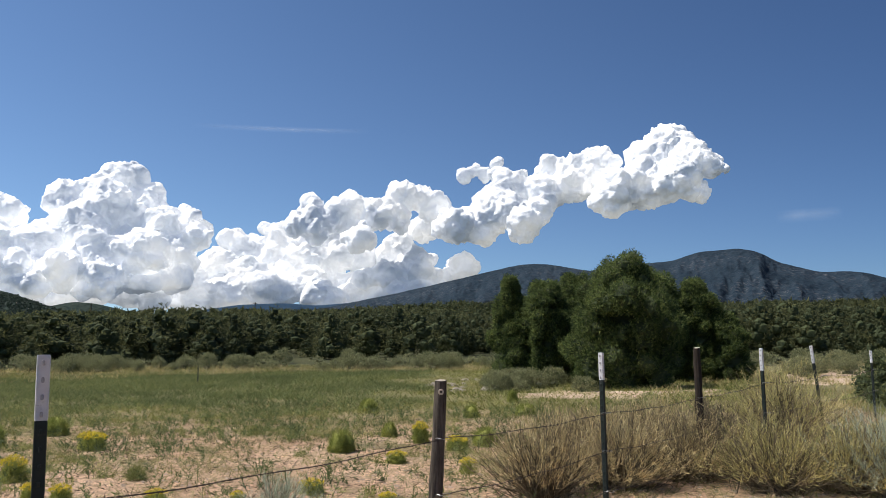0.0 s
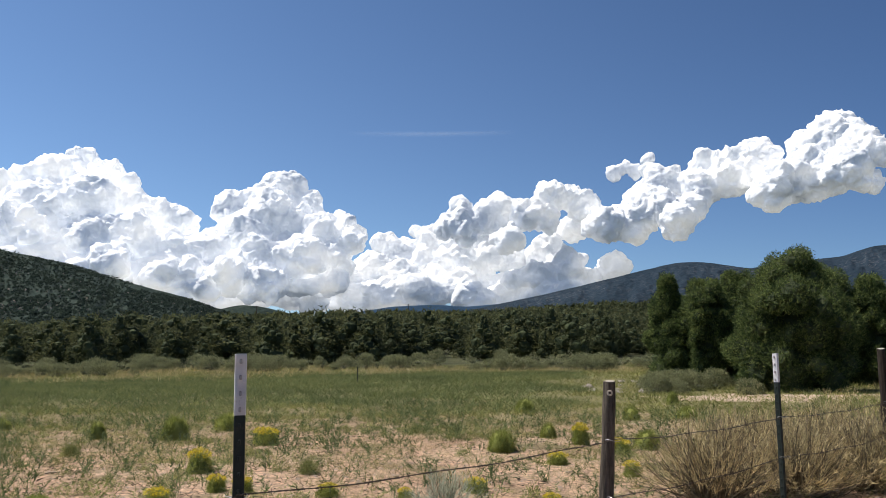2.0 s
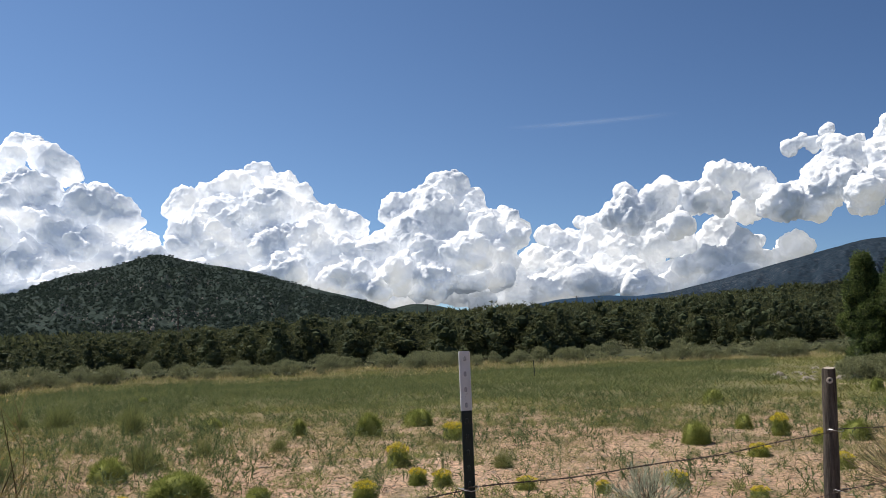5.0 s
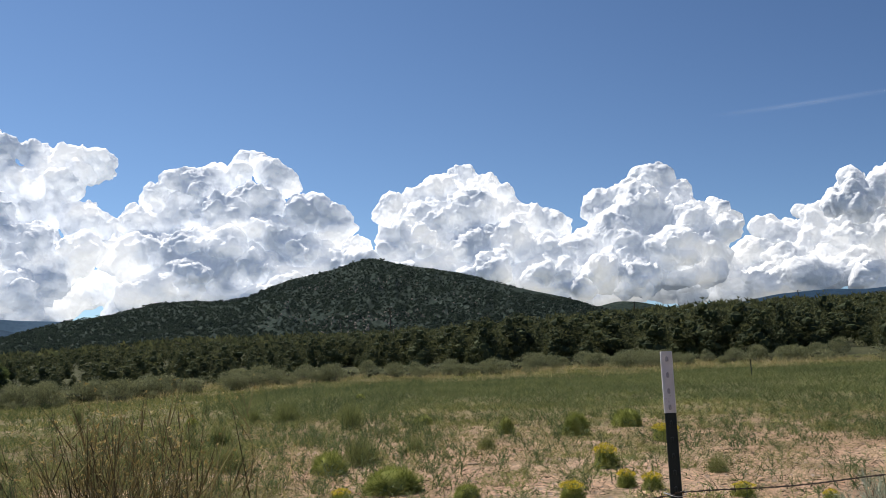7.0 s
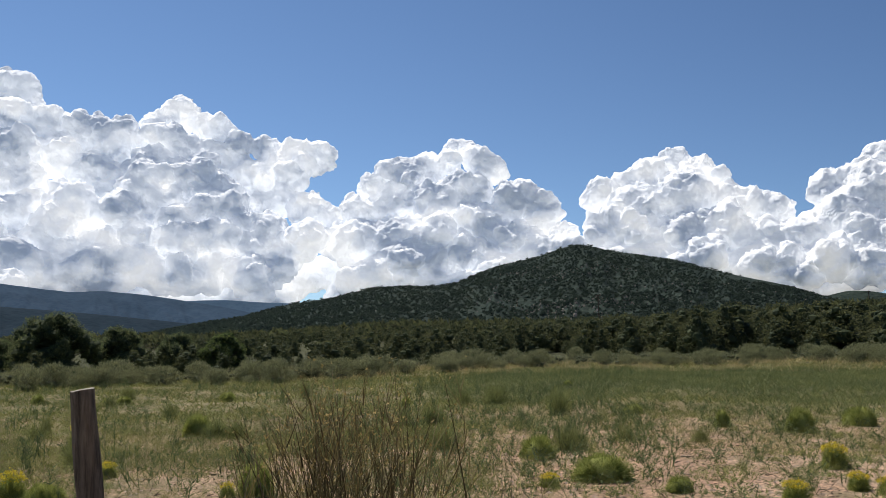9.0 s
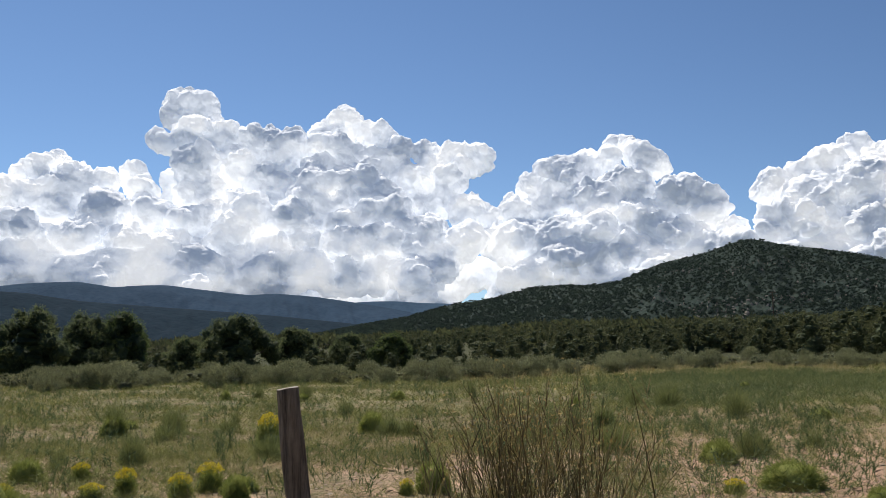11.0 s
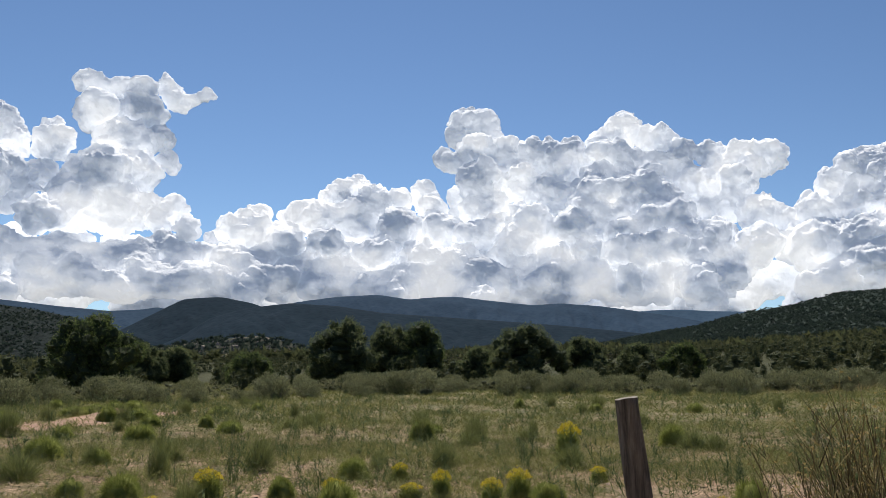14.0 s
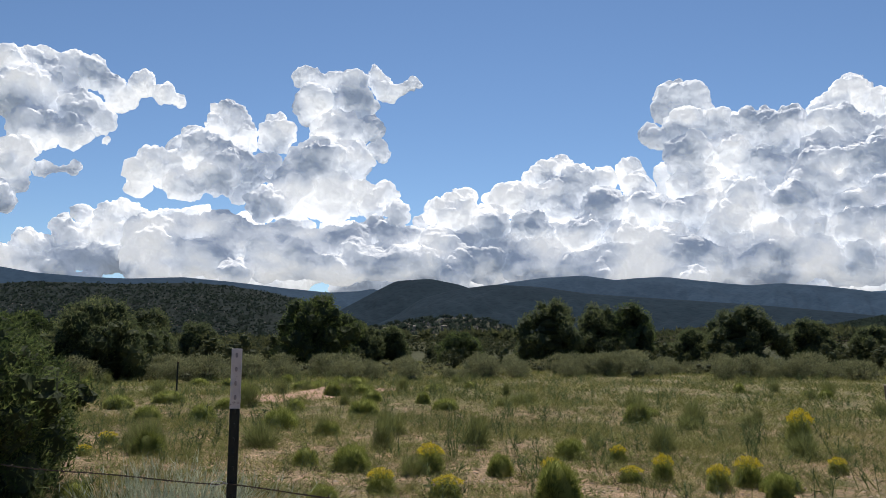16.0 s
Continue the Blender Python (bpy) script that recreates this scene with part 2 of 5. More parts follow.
PALESAGE = leaf_mat("silvery_leaves", (0.276, 0.310, 0.230), (0.414, 0.460, 0.356), (0.598, 0.644, 0.517), 1.5)
GREYGREEN = leaf_mat("grey_green_leaves", (0.140, 0.163, 0.059), (0.231, 0.255, 0.094), (0.363, 0.370, 0.147), 0.8)
YELLOW = leaf_mat("yellow_flowers", (0.50, 0.39, 0.02), (0.66, 0.53, 0.04), (0.78, 0.67, 0.11), 2.0)
STRAW = leaf_mat("straw_twigs", (0.295, 0.230, 0.125), (0.490, 0.398, 0.222), (0.700, 0.595, 0.350), 1.2, 0.25)
OLIVE = leaf_mat("olive_twig_tips", (0.275, 0.245, 0.105), (0.455, 0.405, 0.180), (0.655, 0.580, 0.280), 1.0, 0.3)
TWIG = leaf_mat("grey_brown_twigs", (0.085, 0.068, 0.048), (0.16, 0.13, 0.09), (0.28, 0.23, 0.16), 2.0, 0.1)
DRYSTEM = leaf_mat("dark_dry_stems", (0.075, 0.060, 0.032), (0.160, 0.131, 0.064), (0.330, 0.280, 0.125), 2.0, 0.15)
BUDS = leaf_mat("dry_buds", (0.25, 0.19, 0.07), (0.38, 0.29, 0.11), (0.52, 0.42, 0.2), 2.0, 0.3)
# darker needle colour: shade deep in the crowns is painted in
INNER = leaf_mat("shade_coloured_needles", (0.056, 0.072, 0.038), (0.076, 0.095, 0.049), (0.098, 0.118, 0.060), 0.5, 0.4)
GRASS = leaf_mat("field_grass", (0.102, 0.122, 0.038), (0.178, 0.192, 0.062), (0.315, 0.288, 0.118), 0.35)
# darker copy of SAGE: the shade inside each bush is in its colour
SAGEHEART = leaf_mat("shade_coloured_sage", (0.075, 0.080, 0.045), (0.10, 0.105, 0.06), (0.13, 0.135, 0.08), 1.5, 0.2)
BLUEGRASS = leaf_mat("blue_green_weeds", (0.094, 0.119, 0.048), (0.149, 0.174, 0.070), (0.227, 0.244, 0.103), 0.2)
DRYGRASS = leaf_mat("dry_grass", (0.28, 0.22, 0.10), (0.42, 0.34, 0.17), (0.58, 0.50, 0.30), 0.5)
BARK = wood_mat("bark", (0.05, 0.035, 0.025), (0.16, 0.12, 0.09))
OLDWOOD = wood_mat("grey_weathered_wood", (0.016, 0.013, 0.011), (0.175, 0.150, 0.125))
BROWNWOOD = wood_mat("brown_weathered_wood", (0.050, 0.042, 0.032), (0.30, 0.255, 0.195))
DARKWOOD = wood_mat("dark_split_wood", (0.018, 0.014, 0.012), (0.072, 0.056, 0.044))
ENDWOOD = wood_mat("pale_end_grain", (0.26, 0.22, 0.17), (0.55, 0.49, 0.41))
TIP = paint_mat("white_post_paint", (0.60, 0.60, 0.62), (0.26, 0.25, 0.27), 0.6)
DARKGREEN = paint_mat("dark_green_post_paint", (0.008, 0.016, 0.013), (0.03, 0.026, 0.024), 0.6)
STUDPAINT = paint_mat("worn_stud_paint", (0.34, 0.34, 0.36), (0.06, 0.055, 0.05), 0.7)
WIRE = metal_mat("rusty_wire", (0.10, 0.075, 0.06), 0.6)
STEEL = metal_mat("galvanised_wire", (0.45, 0.45, 0.46), 0.4)
# aerial haze is put into these far slope colours as blue, strongest in FAR_PALE
FAR_RIGHT = woods_mat("rocky_wooded_slope", (0.013, 0.023, 0.037), (0.022, 0.035, 0.050), (0.092, 0.090, 0.095), 0.07, 0.57, 7.0, 1.0)
FAR_BLUE = woods_mat("hazed_blue_slope", (0.020, 0.043, 0.078), (0.026, 0.051, 0.088), (0.030, 0.056, 0.090), 0.05, 0.66, 0.6)
FAR_PALE = woods_mat("hazed_pale_slope", (0.060, 0.105, 0.165), (0.070, 0.118, 0.180), (0.075, 0.122, 0.182), 0.05, 0.66, 0.4)
# also darkened: the long ridge's shade is put into this colour
FAR_MID = woods_mat("shaded_hazed_pine_slope", (0.006, 0.017, 0.030), (0.010, 0.024, 0.038), (0.018, 0.032, 0.044), 0.06, 0.66, 0.8)
HILL = woods_mat("hill_ground", (0.022, 0.034, 0.029), (0.033, 0.046, 0.038), (0.140, 0.118, 0.095), 0.11, 0.63, speck=2.2)

# darker copy of HILL: the cloud shadow on this hill is in the colour
HILL_SHADED = woods_mat("cloud_shaded_hill_ground", (0.009, 0.015, 0.014), (0.015, 0.021, 0.019), (0.24, 0.20, 0.16), 0.11, 0.64, speck=2.2)
KNOLL_SOIL = woods_mat("knoll_ground", (0.030, 0.040, 0.026), (0.055, 0.058, 0.040), (0.24, 0.20, 0.16), 0.16, 0.46)


# ---- mesh helpers ----
def mesh_of(name, verts, faces, material, smooth=False):
    """A mesh from arrays: faces all with three or all with four corners."""
    verts, faces = np.asarray(verts, np.float32), np.asarray(faces, np.int32)
    k = faces.shape[1]
    me = bpy.data.meshes.new(name)
    me.vertices.add(len(verts))
    me.vertices.foreach_set("co", verts.ravel())
    me.loops.add(faces.size)
    me.loops.foreach_set("vertex_index", faces.ravel())
    me.polygons.add(len(faces))
    me.polygons.foreach_set("loop_start", np.arange(0, faces.size, k, dtype=np.int32))
    me.polygons.foreach_set("loop_total", np.full(len(faces), k, np.int32))
    me.polygons.foreach_set("use_smooth", np.full(len(faces), smooth))
    me.materials.append(material)
    me.update(calc_edges=True)
    return me


def part(name, geo, material, parent=None, label="", smooth=False):
    """Link one mesh, from (verts, faces) or a bmesh, as one object under its thing."""
    if isinstance(geo, tuple):
        me = mesh_of(name, geo[0], geo[1], material, smooth)
    else:
        me = bpy.data.meshes.new(name)
        geo.to_mesh(me)
        geo.free()
        me.materials.append(material)
        me.polygons.foreach_set("use_smooth", np.full(len(me.polygons), smooth))
    ob = new(name, me)
    ob.parent = parent
    if label:
        ob["label"] = label
    return ob


def thing(name, label, category, group="", kind="", at=(0, 0, 0)):
    ob = tagged(new(name), label, category, group, kind)
    ob.location = at
    return ob


def join(parts):
    vs, fs, k = [], [], 0
    for v, f in parts:
        vs.append(v)
        fs.append(np.asarray(f) + k)
        k += len(v)
    return np.concatenate(vs), np.concatenate(fs)


def stems(rng, base, way, length, radius, bend=0.25, segs=3, sides=3, droop=0.0):
    """Thin tapering stems, many at once: sides 3 are solid, sides 2 are blades. Quads."""
    n = len(base)
    way = way / np.linalg.norm(way, axis=1, keepdims=True)
    side = np.cross(way, rng.normal(size=(n, 3)))
    side /= np.linalg.norm(side, axis=1, keepdims=True) + 1e-9
    other = np.cross(way, side)
    length, radius = np.broadcast_to(length, n), np.broadcast_to(radius, n)
    rings = []
    for s in range(segs + 1):
        u = s / segs
        c = base + way * (length * u)[:, None] + side * (bend * length * u * u)[:, None]
        c[:, 2] -= droop * length * u * u
        w = (radius * (1 - 0.85 * u))[:, None]
        for k in range(sides):
            a = 2 * math.pi * k / sides
            rings.append(c + w * (math.cos(a) * other + math.sin(a) * side))
    v = np.stack(rings, 1).reshape(-1, 3)
    m = (segs + 1) * sides
    f = []
    for s in range(segs):
        for k in range(sides if sides > 2 else 1):
            a, b = s * sides + k, s * sides + (k + 1) % sides
            f.append((a, b, b + sides, a + sides))
    f = (np.array(f)[None] + (np.arange(n) * m)[:, None, None]).reshape(-1, 4)
    return v, f


def leaves(rng, centre, size, up=0.0, long=1.6):
    """Small leaf-like faces at the given centres, turned at random. Triangles."""
    n = len(centre)
    a = rng.normal(size=(n, 3))
    a[:, 2] += up
    a /= np.linalg.norm(a, axis=1, keepdims=True)
    b = np.cross(a, rng.normal(size=(n, 3)))
    b /= np.linalg.norm(b, axis=1, keepdims=True)
    s = np.broadcast_to(size, n)[:, None] * rng.uniform(0.6, 1.4, (n, 1))
    v = np.stack([centre - b * s * 0.5, centre + b * s * 0.5, centre + a * s * long], 1).reshape(-1, 3)
    return v, np.arange(3 * n).reshape(-1, 3)


def sprigs(rng, p, size, out=0.7, up=0.8, wild=0.6, long=2.4):
    """Narrow needle sprays that point outwards and up from the stem line. Triangles."""
    n = len(p)
    flat = p * np.array([1, 1, 0])
    flat = flat / (np.linalg.norm(flat, axis=1, keepdims=True) + 1e-6)
    a = flat * out + np.array([0, 0, up]) + rng.normal(0, wild, (n, 3))
    a /= np.linalg.norm(a, axis=1, keepdims=True)
    b = np.cross(a, rng.normal(size=(n, 3)))
    b /= np.linalg.norm(b, axis=1, keepdims=True) + 1e-9
    s = np.broadcast_to(size, n)[:, None] * rng.uniform(0.6, 1.4, (n, 1))
    v = np.stack([p - b * s * 0.30, p + b * s * 0.30, p + a * s * long], 1).reshape(-1, 3)
    return v, np.arange(3 * n).reshape(-1, 3)


def tube(points, radii, sides=8, cap=True):
    """A tube through points; ends closed. Quads (cap fans doubled)."""
    p = np.array(points, float)
    r = np.broadcast_to(radii, len(p))
    t = np.gradient(p, axis=0)
    t /= np.linalg.norm(t, axis=1, keepdims=True)
    ref = np.array([0.0, 0.0, 1.0]) if abs(t[0, 2]) < 0.9 else np.array([1.0, 0, 0])
    v = []
    for c, d, w in zip(p, t, r):
        s = np.cross(d, ref)
        s /= np.linalg.norm(s)
        o = np.cross(s, d)
        for k in range(sides):
            a = 2 * math.pi * k / sides
            v.append(c + w * (math.cos(a) * s + math.sin(a) * o))
    f = []
    for i in range(len(p) - 1):
        for k in range(sides):
            f.append((i * sides + k, i * sides + (k + 1) % sides, (i + 1) * sides + (k + 1) % sides, (i + 1) * sides + k))
    if cap:
        for ring, c in ((0, p[0]), (len(p) - 1, p[-1])):
            v.append(c)
            for k in range(0, sides, 2):
                f.append((len(v) - 1, ring * sides + k, ring * sides + (k + 1) % sides, ring * sides + (k + 2) % sides))
    return np.array(v), np.array(f)


def bearing(az, r):
    a = np.radians(az)
    return -np.sin(a) * r, np.cos(a) * r


def polar(az, r):
    x, y = bearing(az, r)
    return float(x), float(y)


# ---- ground ----
EDGE_AZ = (-180, -60, -20, 0, 25, 40, 50, 60, 70, 85, 100, 125, 180)
EDGE_EL = (0.8, 1.2, 2.5, 2.8, 2.2, 1.6, 1.4, 1.2, 0.9, 0.1, -0.3, -0.2, 0.8)
RISE = (0.0, 0.006, 0.010, 0.013, 0.013, 0.012, 0.008, 0.004, 0.002, 0.0, 0.0, 0.0, 0.0)


def ground_z(x, y):
    """Height of the ground: level by the fence, a gentle rise over the field, then the wooded slope."""
    x, y = np.asarray(x, float), np.asarray(y, float)
    r, az = np.hypot(x, y), np.degrees(np.arctan2(-x, y))
    z60 = np.interp(az, EDGE_AZ, RISE) * 50
    near = z60 / 50 * np.clip(r - 10, 0, 50)
    top = 1.4 + 480 * np.tan(np.radians(np.interp(az, EDGE_AZ, EDGE_EL)))
    u = np.clip((r - 60) / 420, 0, 1)
    z = near + (top - z60) * u ** 1.1
    lump = 0.05 * np.sin(x * 0.9 + 1.3 * np.sin(y * 0.5)) * np.sin(y * 0.8 + 0.7) + 0.12 * np.sin(x * 0.17 + 2) * np.sin(y * 0.21)
    far = 2.5 * np.sin(x * 0.021 + 1) * np.sin(y * 0.026 + 2) * np.clip((r - 90) / 200, 0, 1)
    return z + lump * np.clip((r - 6) / 8, 0, 1) + far


def build_ground():
    radii = np.concatenate([[0.6], np.geomspace(1.2, 60, 110), np.geomspace(63, 520, 60), np.geomspace(600, 4900, 14)])
    n = 360
    az = np.arange(n) * 360.0 / n
    rr, aa = np.meshgrid(radii, az, indexing="ij")
    x, y = bearing(aa, rr)
    v = np.stack([x, y, ground_z(x, y)], -1).reshape(-1, 3)
    i, j = np.meshgrid(np.arange(len(radii) - 1), np.arange(n), indexing="ij")
    a, b = (i * n + j).ravel(), (i * n + (j + 1) % n).ravel()
    f = np.stack([a, b, b + n, a + n], 1)
    v = np.vstack([v, [[0, 0, float(ground_z(0.0, 0.0))]]])
    c = len(v) - 1
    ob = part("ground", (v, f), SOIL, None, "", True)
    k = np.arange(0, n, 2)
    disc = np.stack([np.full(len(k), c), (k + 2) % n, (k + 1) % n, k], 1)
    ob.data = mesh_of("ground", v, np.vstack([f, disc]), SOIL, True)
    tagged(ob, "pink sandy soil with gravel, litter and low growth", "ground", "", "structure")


build_ground()


def patch(name, label, centre, size, turn, height, material, seed):
    """A low irregular sheet of bare dirt that lies on the ground."""
    rng = np.random.default_rng(seed)
    rings, n = 9, 40
    ang = np.arange(n) / n * 2 * math.pi
    wob = 1 + 0.18 * np.sin(2 * ang + rng.uniform(0, 6)) + 0.14 * np.sin(5 * ang + rng.uniform(0, 6)) + 0.06 * np.sin(11 * ang)
    v, f = [], []
    c, s = math.cos(radians(turn)), math.sin(radians(turn))
    for i in range(rings + 1):
        u = i / rings
        for k in range(n):
            px, py = u * wob[k] * size[0] * math.cos(ang[k]), u * wob[k] * size[1] * math.sin(ang[k])
            x, y = centre[0] + c * px - s * py, centre[1] + s * px + c * py
            h = height * (1 - u * u) ** 1.5 * (1 + 0.25 * math.sin(5 * u + 3 * ang[k])) + 0.035 * (1 - u ** 6) - 0.02 * u ** 6
            v.append((x, y, float(ground_z(x, y)) + h))
    for i in range(rings):
        for k in range(n):
            f.append((i * n + k, i * n + (k + 1) % n, (i + 1) * n + (k + 1) % n, (i + 1) * n + k))
    return tagged(part(name, (np.array(v), np.array(f)), material, None, "", True), label, "dirt", "", "structure")


patch("dirt_road", "pale sandy dirt track beside the fence", (17.5, 38.5), (2.2, 14.0), -19.5, 0.02, ROAD, 3)
patch("dirt_patch", "bare pink dirt in front of the junipers", (4.7, 25.2), (4.2, 1.5), -10, 0.02, ROAD, 5)
patch("dirt_patch", "bare strip of pink dirt in the grass", (-22.2, -5.0), (3.7, 1.2), -6, 0.04, MOUND, 6)
patch("dirt_patch", "narrow bare strip of pink dirt in the grass", (-25.2, -3.7), (1.7, 0.6), -20, 0.03, MOUND, 8)
patch("dirt_mound", "low mound of loose pink dirt", (-23.9, -4.65), (0.55, 0.65), 0, 0.15, MOUND, 7)


# ---- hills ----
def ridge(name, label, crest, dist, front, material, rough, seed, back=1.2, foot=-0.5, power=1.0):
    """A long hill: crest gives bearing and height angle from the field; slopes fall away on both sides."""
    az = np.arange(crest[0][0], crest[-1][0], 0.12)
    el = np.interp(az, [c[0] for c in crest], [c[1] for c in crest])
    k = np.exp(-0.5 * (np.arange(-6, 7) / 2.2) ** 2)
    el = np.convolve(np.pad(el, 6, mode="edge"), k / k.sum(), mode="valid")
    rows = np.concatenate([np.linspace(0, 1, 36), np.linspace(1.06, 1.8, 8)])
    v = []
    for u in rows:
        r = front + (dist - front) * u if u <= 1 else dist * (1 + (back - 1) * (u - 1) / 0.8)
        x, y = bearing(az, r)
        zc = 1.4 + dist * np.tan(np.radians(el))
        z0 = 1.4 + front * math.tan(radians(foot))
        h = z0 + (zc - z0) * (u ** power if u <= 1 else 1 - 0.9 * ((u - 1) / 0.8) ** 1.3)
        g = np.array([noise.fractal(Vector((a * 0.85 + seed, u * 2.4, seed * 3.1)), 0.8, 2.1, 7) for a in az])
        h = h + g * rough * math.sin(math.pi * min(u, 1.0)) ** 0.8 * (zc - z0) + g * rough * 0.06 * (zc - z0)
        v.append(np.stack([x, y, h], -1))
    n = len(az)
    v = np.concatenate(v)
    i, j = np.meshgrid(np.arange(len(rows) - 1), np.arange(n - 1), indexing="ij")
    a = (i * n + j).ravel()
    ob = part(name, (v, np.stack([a, a + n, a + n + 1, a + 1], 1)), material, None, "", True)
    return tagged(ob, label, name.split("_")[-1], "", "structure"), v.reshape(len(rows), n, 3)


ridge("mountain", "dark wooded mountain with rocky double summit",
      [(-48, 2.6), (-40, 3.6), (-33, 4.0), (-29, 3.9), (-27.7, 4.21), (-26.9, 4.53), (-25.7, 4.73), (-24.1, 4.75), (-21.8, 5.46), (-20.6, 6.2), (-19.4, 6.5), (-18.2, 6.45), (-17.0, 6.39),
       (-15.3, 5.88), (-13.8, 5.78), (-12, 5.5), (-9.7, 5.39), (-7.7, 5.83), (-6.4, 5.98), (-5.4, 5.96), (-3.3, 5.55), (-0.6, 4.94), (3.3, 4.1), (8.6, 3.07), (12, 2.4)],
      2600, 1500, FAR_RIGHT, 0.085, 1.0, foot=1.2)
ridge("distant_ridge", "low wooded ridge far off coloured blue for haze", [(3, 3.0), (5.6, 3.54), (8.6, 3.33), (10.8, 3.49), (13.7, 3.38), (15.9, 3.05), (19, 2.3)], 3300, 2700, FAR_BLUE, 0.05, 2.0)
ridge("small_hill", "small dark wooded hill", [(18, 2.2), (20.5, 2.95), (22.4, 3.40), (23.7, 3.52), (24.7, 3.30), (26, 3.0), (29, 2.0)], 1700, 1400, HILL, 0.05, 3.0)
_, CONE = ridge("conical_hill", "broad conical hill dotted with dark pinyon trees and pale soil",
      [(20, 1.4), (22.5, 2.3), (24.95, 3.15), (27.1, 3.95), (30.9, 4.92), (33.9, 5.85), (36.2, 6.33), (38.5, 6.72), (39.6, 7.05), (40.4, 7.16), (41.3, 6.95), (42.4, 6.55), (43.9, 6.2), (45.7, 5.85),
       (46.9, 5.4), (48.4, 4.75), (49.8, 4.52), (52.4, 4.58), (54.4, 4.40), (56.7, 3.82), (60, 3.3), (63, 2.5), (66.3, 1.95), (69, 1.4), (72, 0.8)],
      1150, 560, HILL, 0.055, 4.0, foot=1.0)
ridge("distant_range", "distant forested mountain range coloured blue for haze",
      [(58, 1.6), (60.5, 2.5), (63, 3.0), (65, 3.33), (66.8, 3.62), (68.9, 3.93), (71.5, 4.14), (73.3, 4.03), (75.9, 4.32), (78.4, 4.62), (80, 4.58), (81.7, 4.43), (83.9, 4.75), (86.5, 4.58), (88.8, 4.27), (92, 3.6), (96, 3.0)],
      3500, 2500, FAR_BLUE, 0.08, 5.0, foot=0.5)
ridge("pale_ridge", "faint ridge at the horizon coloured pale blue for haze", [(54, 3.1), (57, 3.35), (60, 3.42), (62, 3.50), (63.8, 3.63), (65.5, 3.60), (67.5, 3.45), (70, 3.0)], 3540, 3300, FAR_PALE, 0.03, 12.0, foot=1.0)
ridge("distant_range", "long ridge far away coloured pale blue for haze",
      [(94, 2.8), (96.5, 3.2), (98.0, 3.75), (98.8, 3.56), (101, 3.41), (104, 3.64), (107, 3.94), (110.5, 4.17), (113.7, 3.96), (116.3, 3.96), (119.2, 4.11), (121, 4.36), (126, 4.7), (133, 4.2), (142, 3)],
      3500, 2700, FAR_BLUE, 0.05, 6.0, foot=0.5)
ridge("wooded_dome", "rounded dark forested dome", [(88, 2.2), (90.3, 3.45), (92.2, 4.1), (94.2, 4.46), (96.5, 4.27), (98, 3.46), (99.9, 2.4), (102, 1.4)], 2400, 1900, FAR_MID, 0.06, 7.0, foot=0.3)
ridge("wooded_ridge", "long forested ridge coloured dark for shade",
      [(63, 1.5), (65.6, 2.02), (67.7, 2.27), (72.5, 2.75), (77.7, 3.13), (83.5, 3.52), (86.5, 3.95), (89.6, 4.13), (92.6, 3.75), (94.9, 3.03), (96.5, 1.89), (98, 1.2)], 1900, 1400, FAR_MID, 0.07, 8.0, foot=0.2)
_, LEFT = ridge("wooded_hill", "wooded hill with pale clearings, cloud shade in its colour",
      [(95, 0.2), (98, 1.11), (99.5, 1.84), (101.8, 2.67), (104.8, 3.32), (107.7, 3.72), (110.2, 3.82), (114, 3.59), (117, 3.58), (119.2, 3.56), (121, 3.34), (126, 3.4), (134, 2.6), (142, 1.2)], 1250, 620, HILL_SHADED, 0.06, 9.0, foot=-0.3)
_, KNOLL = ridge("low_knoll", "low pale knoll with scattered trees", [(85, 0.1), (87.3, 0.67), (89.6, 1.5), (91.5, 1.93), (94.2, 1.72), (97.2, 1.3), (99.5, 0.7), (102, 0.2)], 900, 650, KNOLL_SOIL, 0.05, 10.0, foot=-0.3)


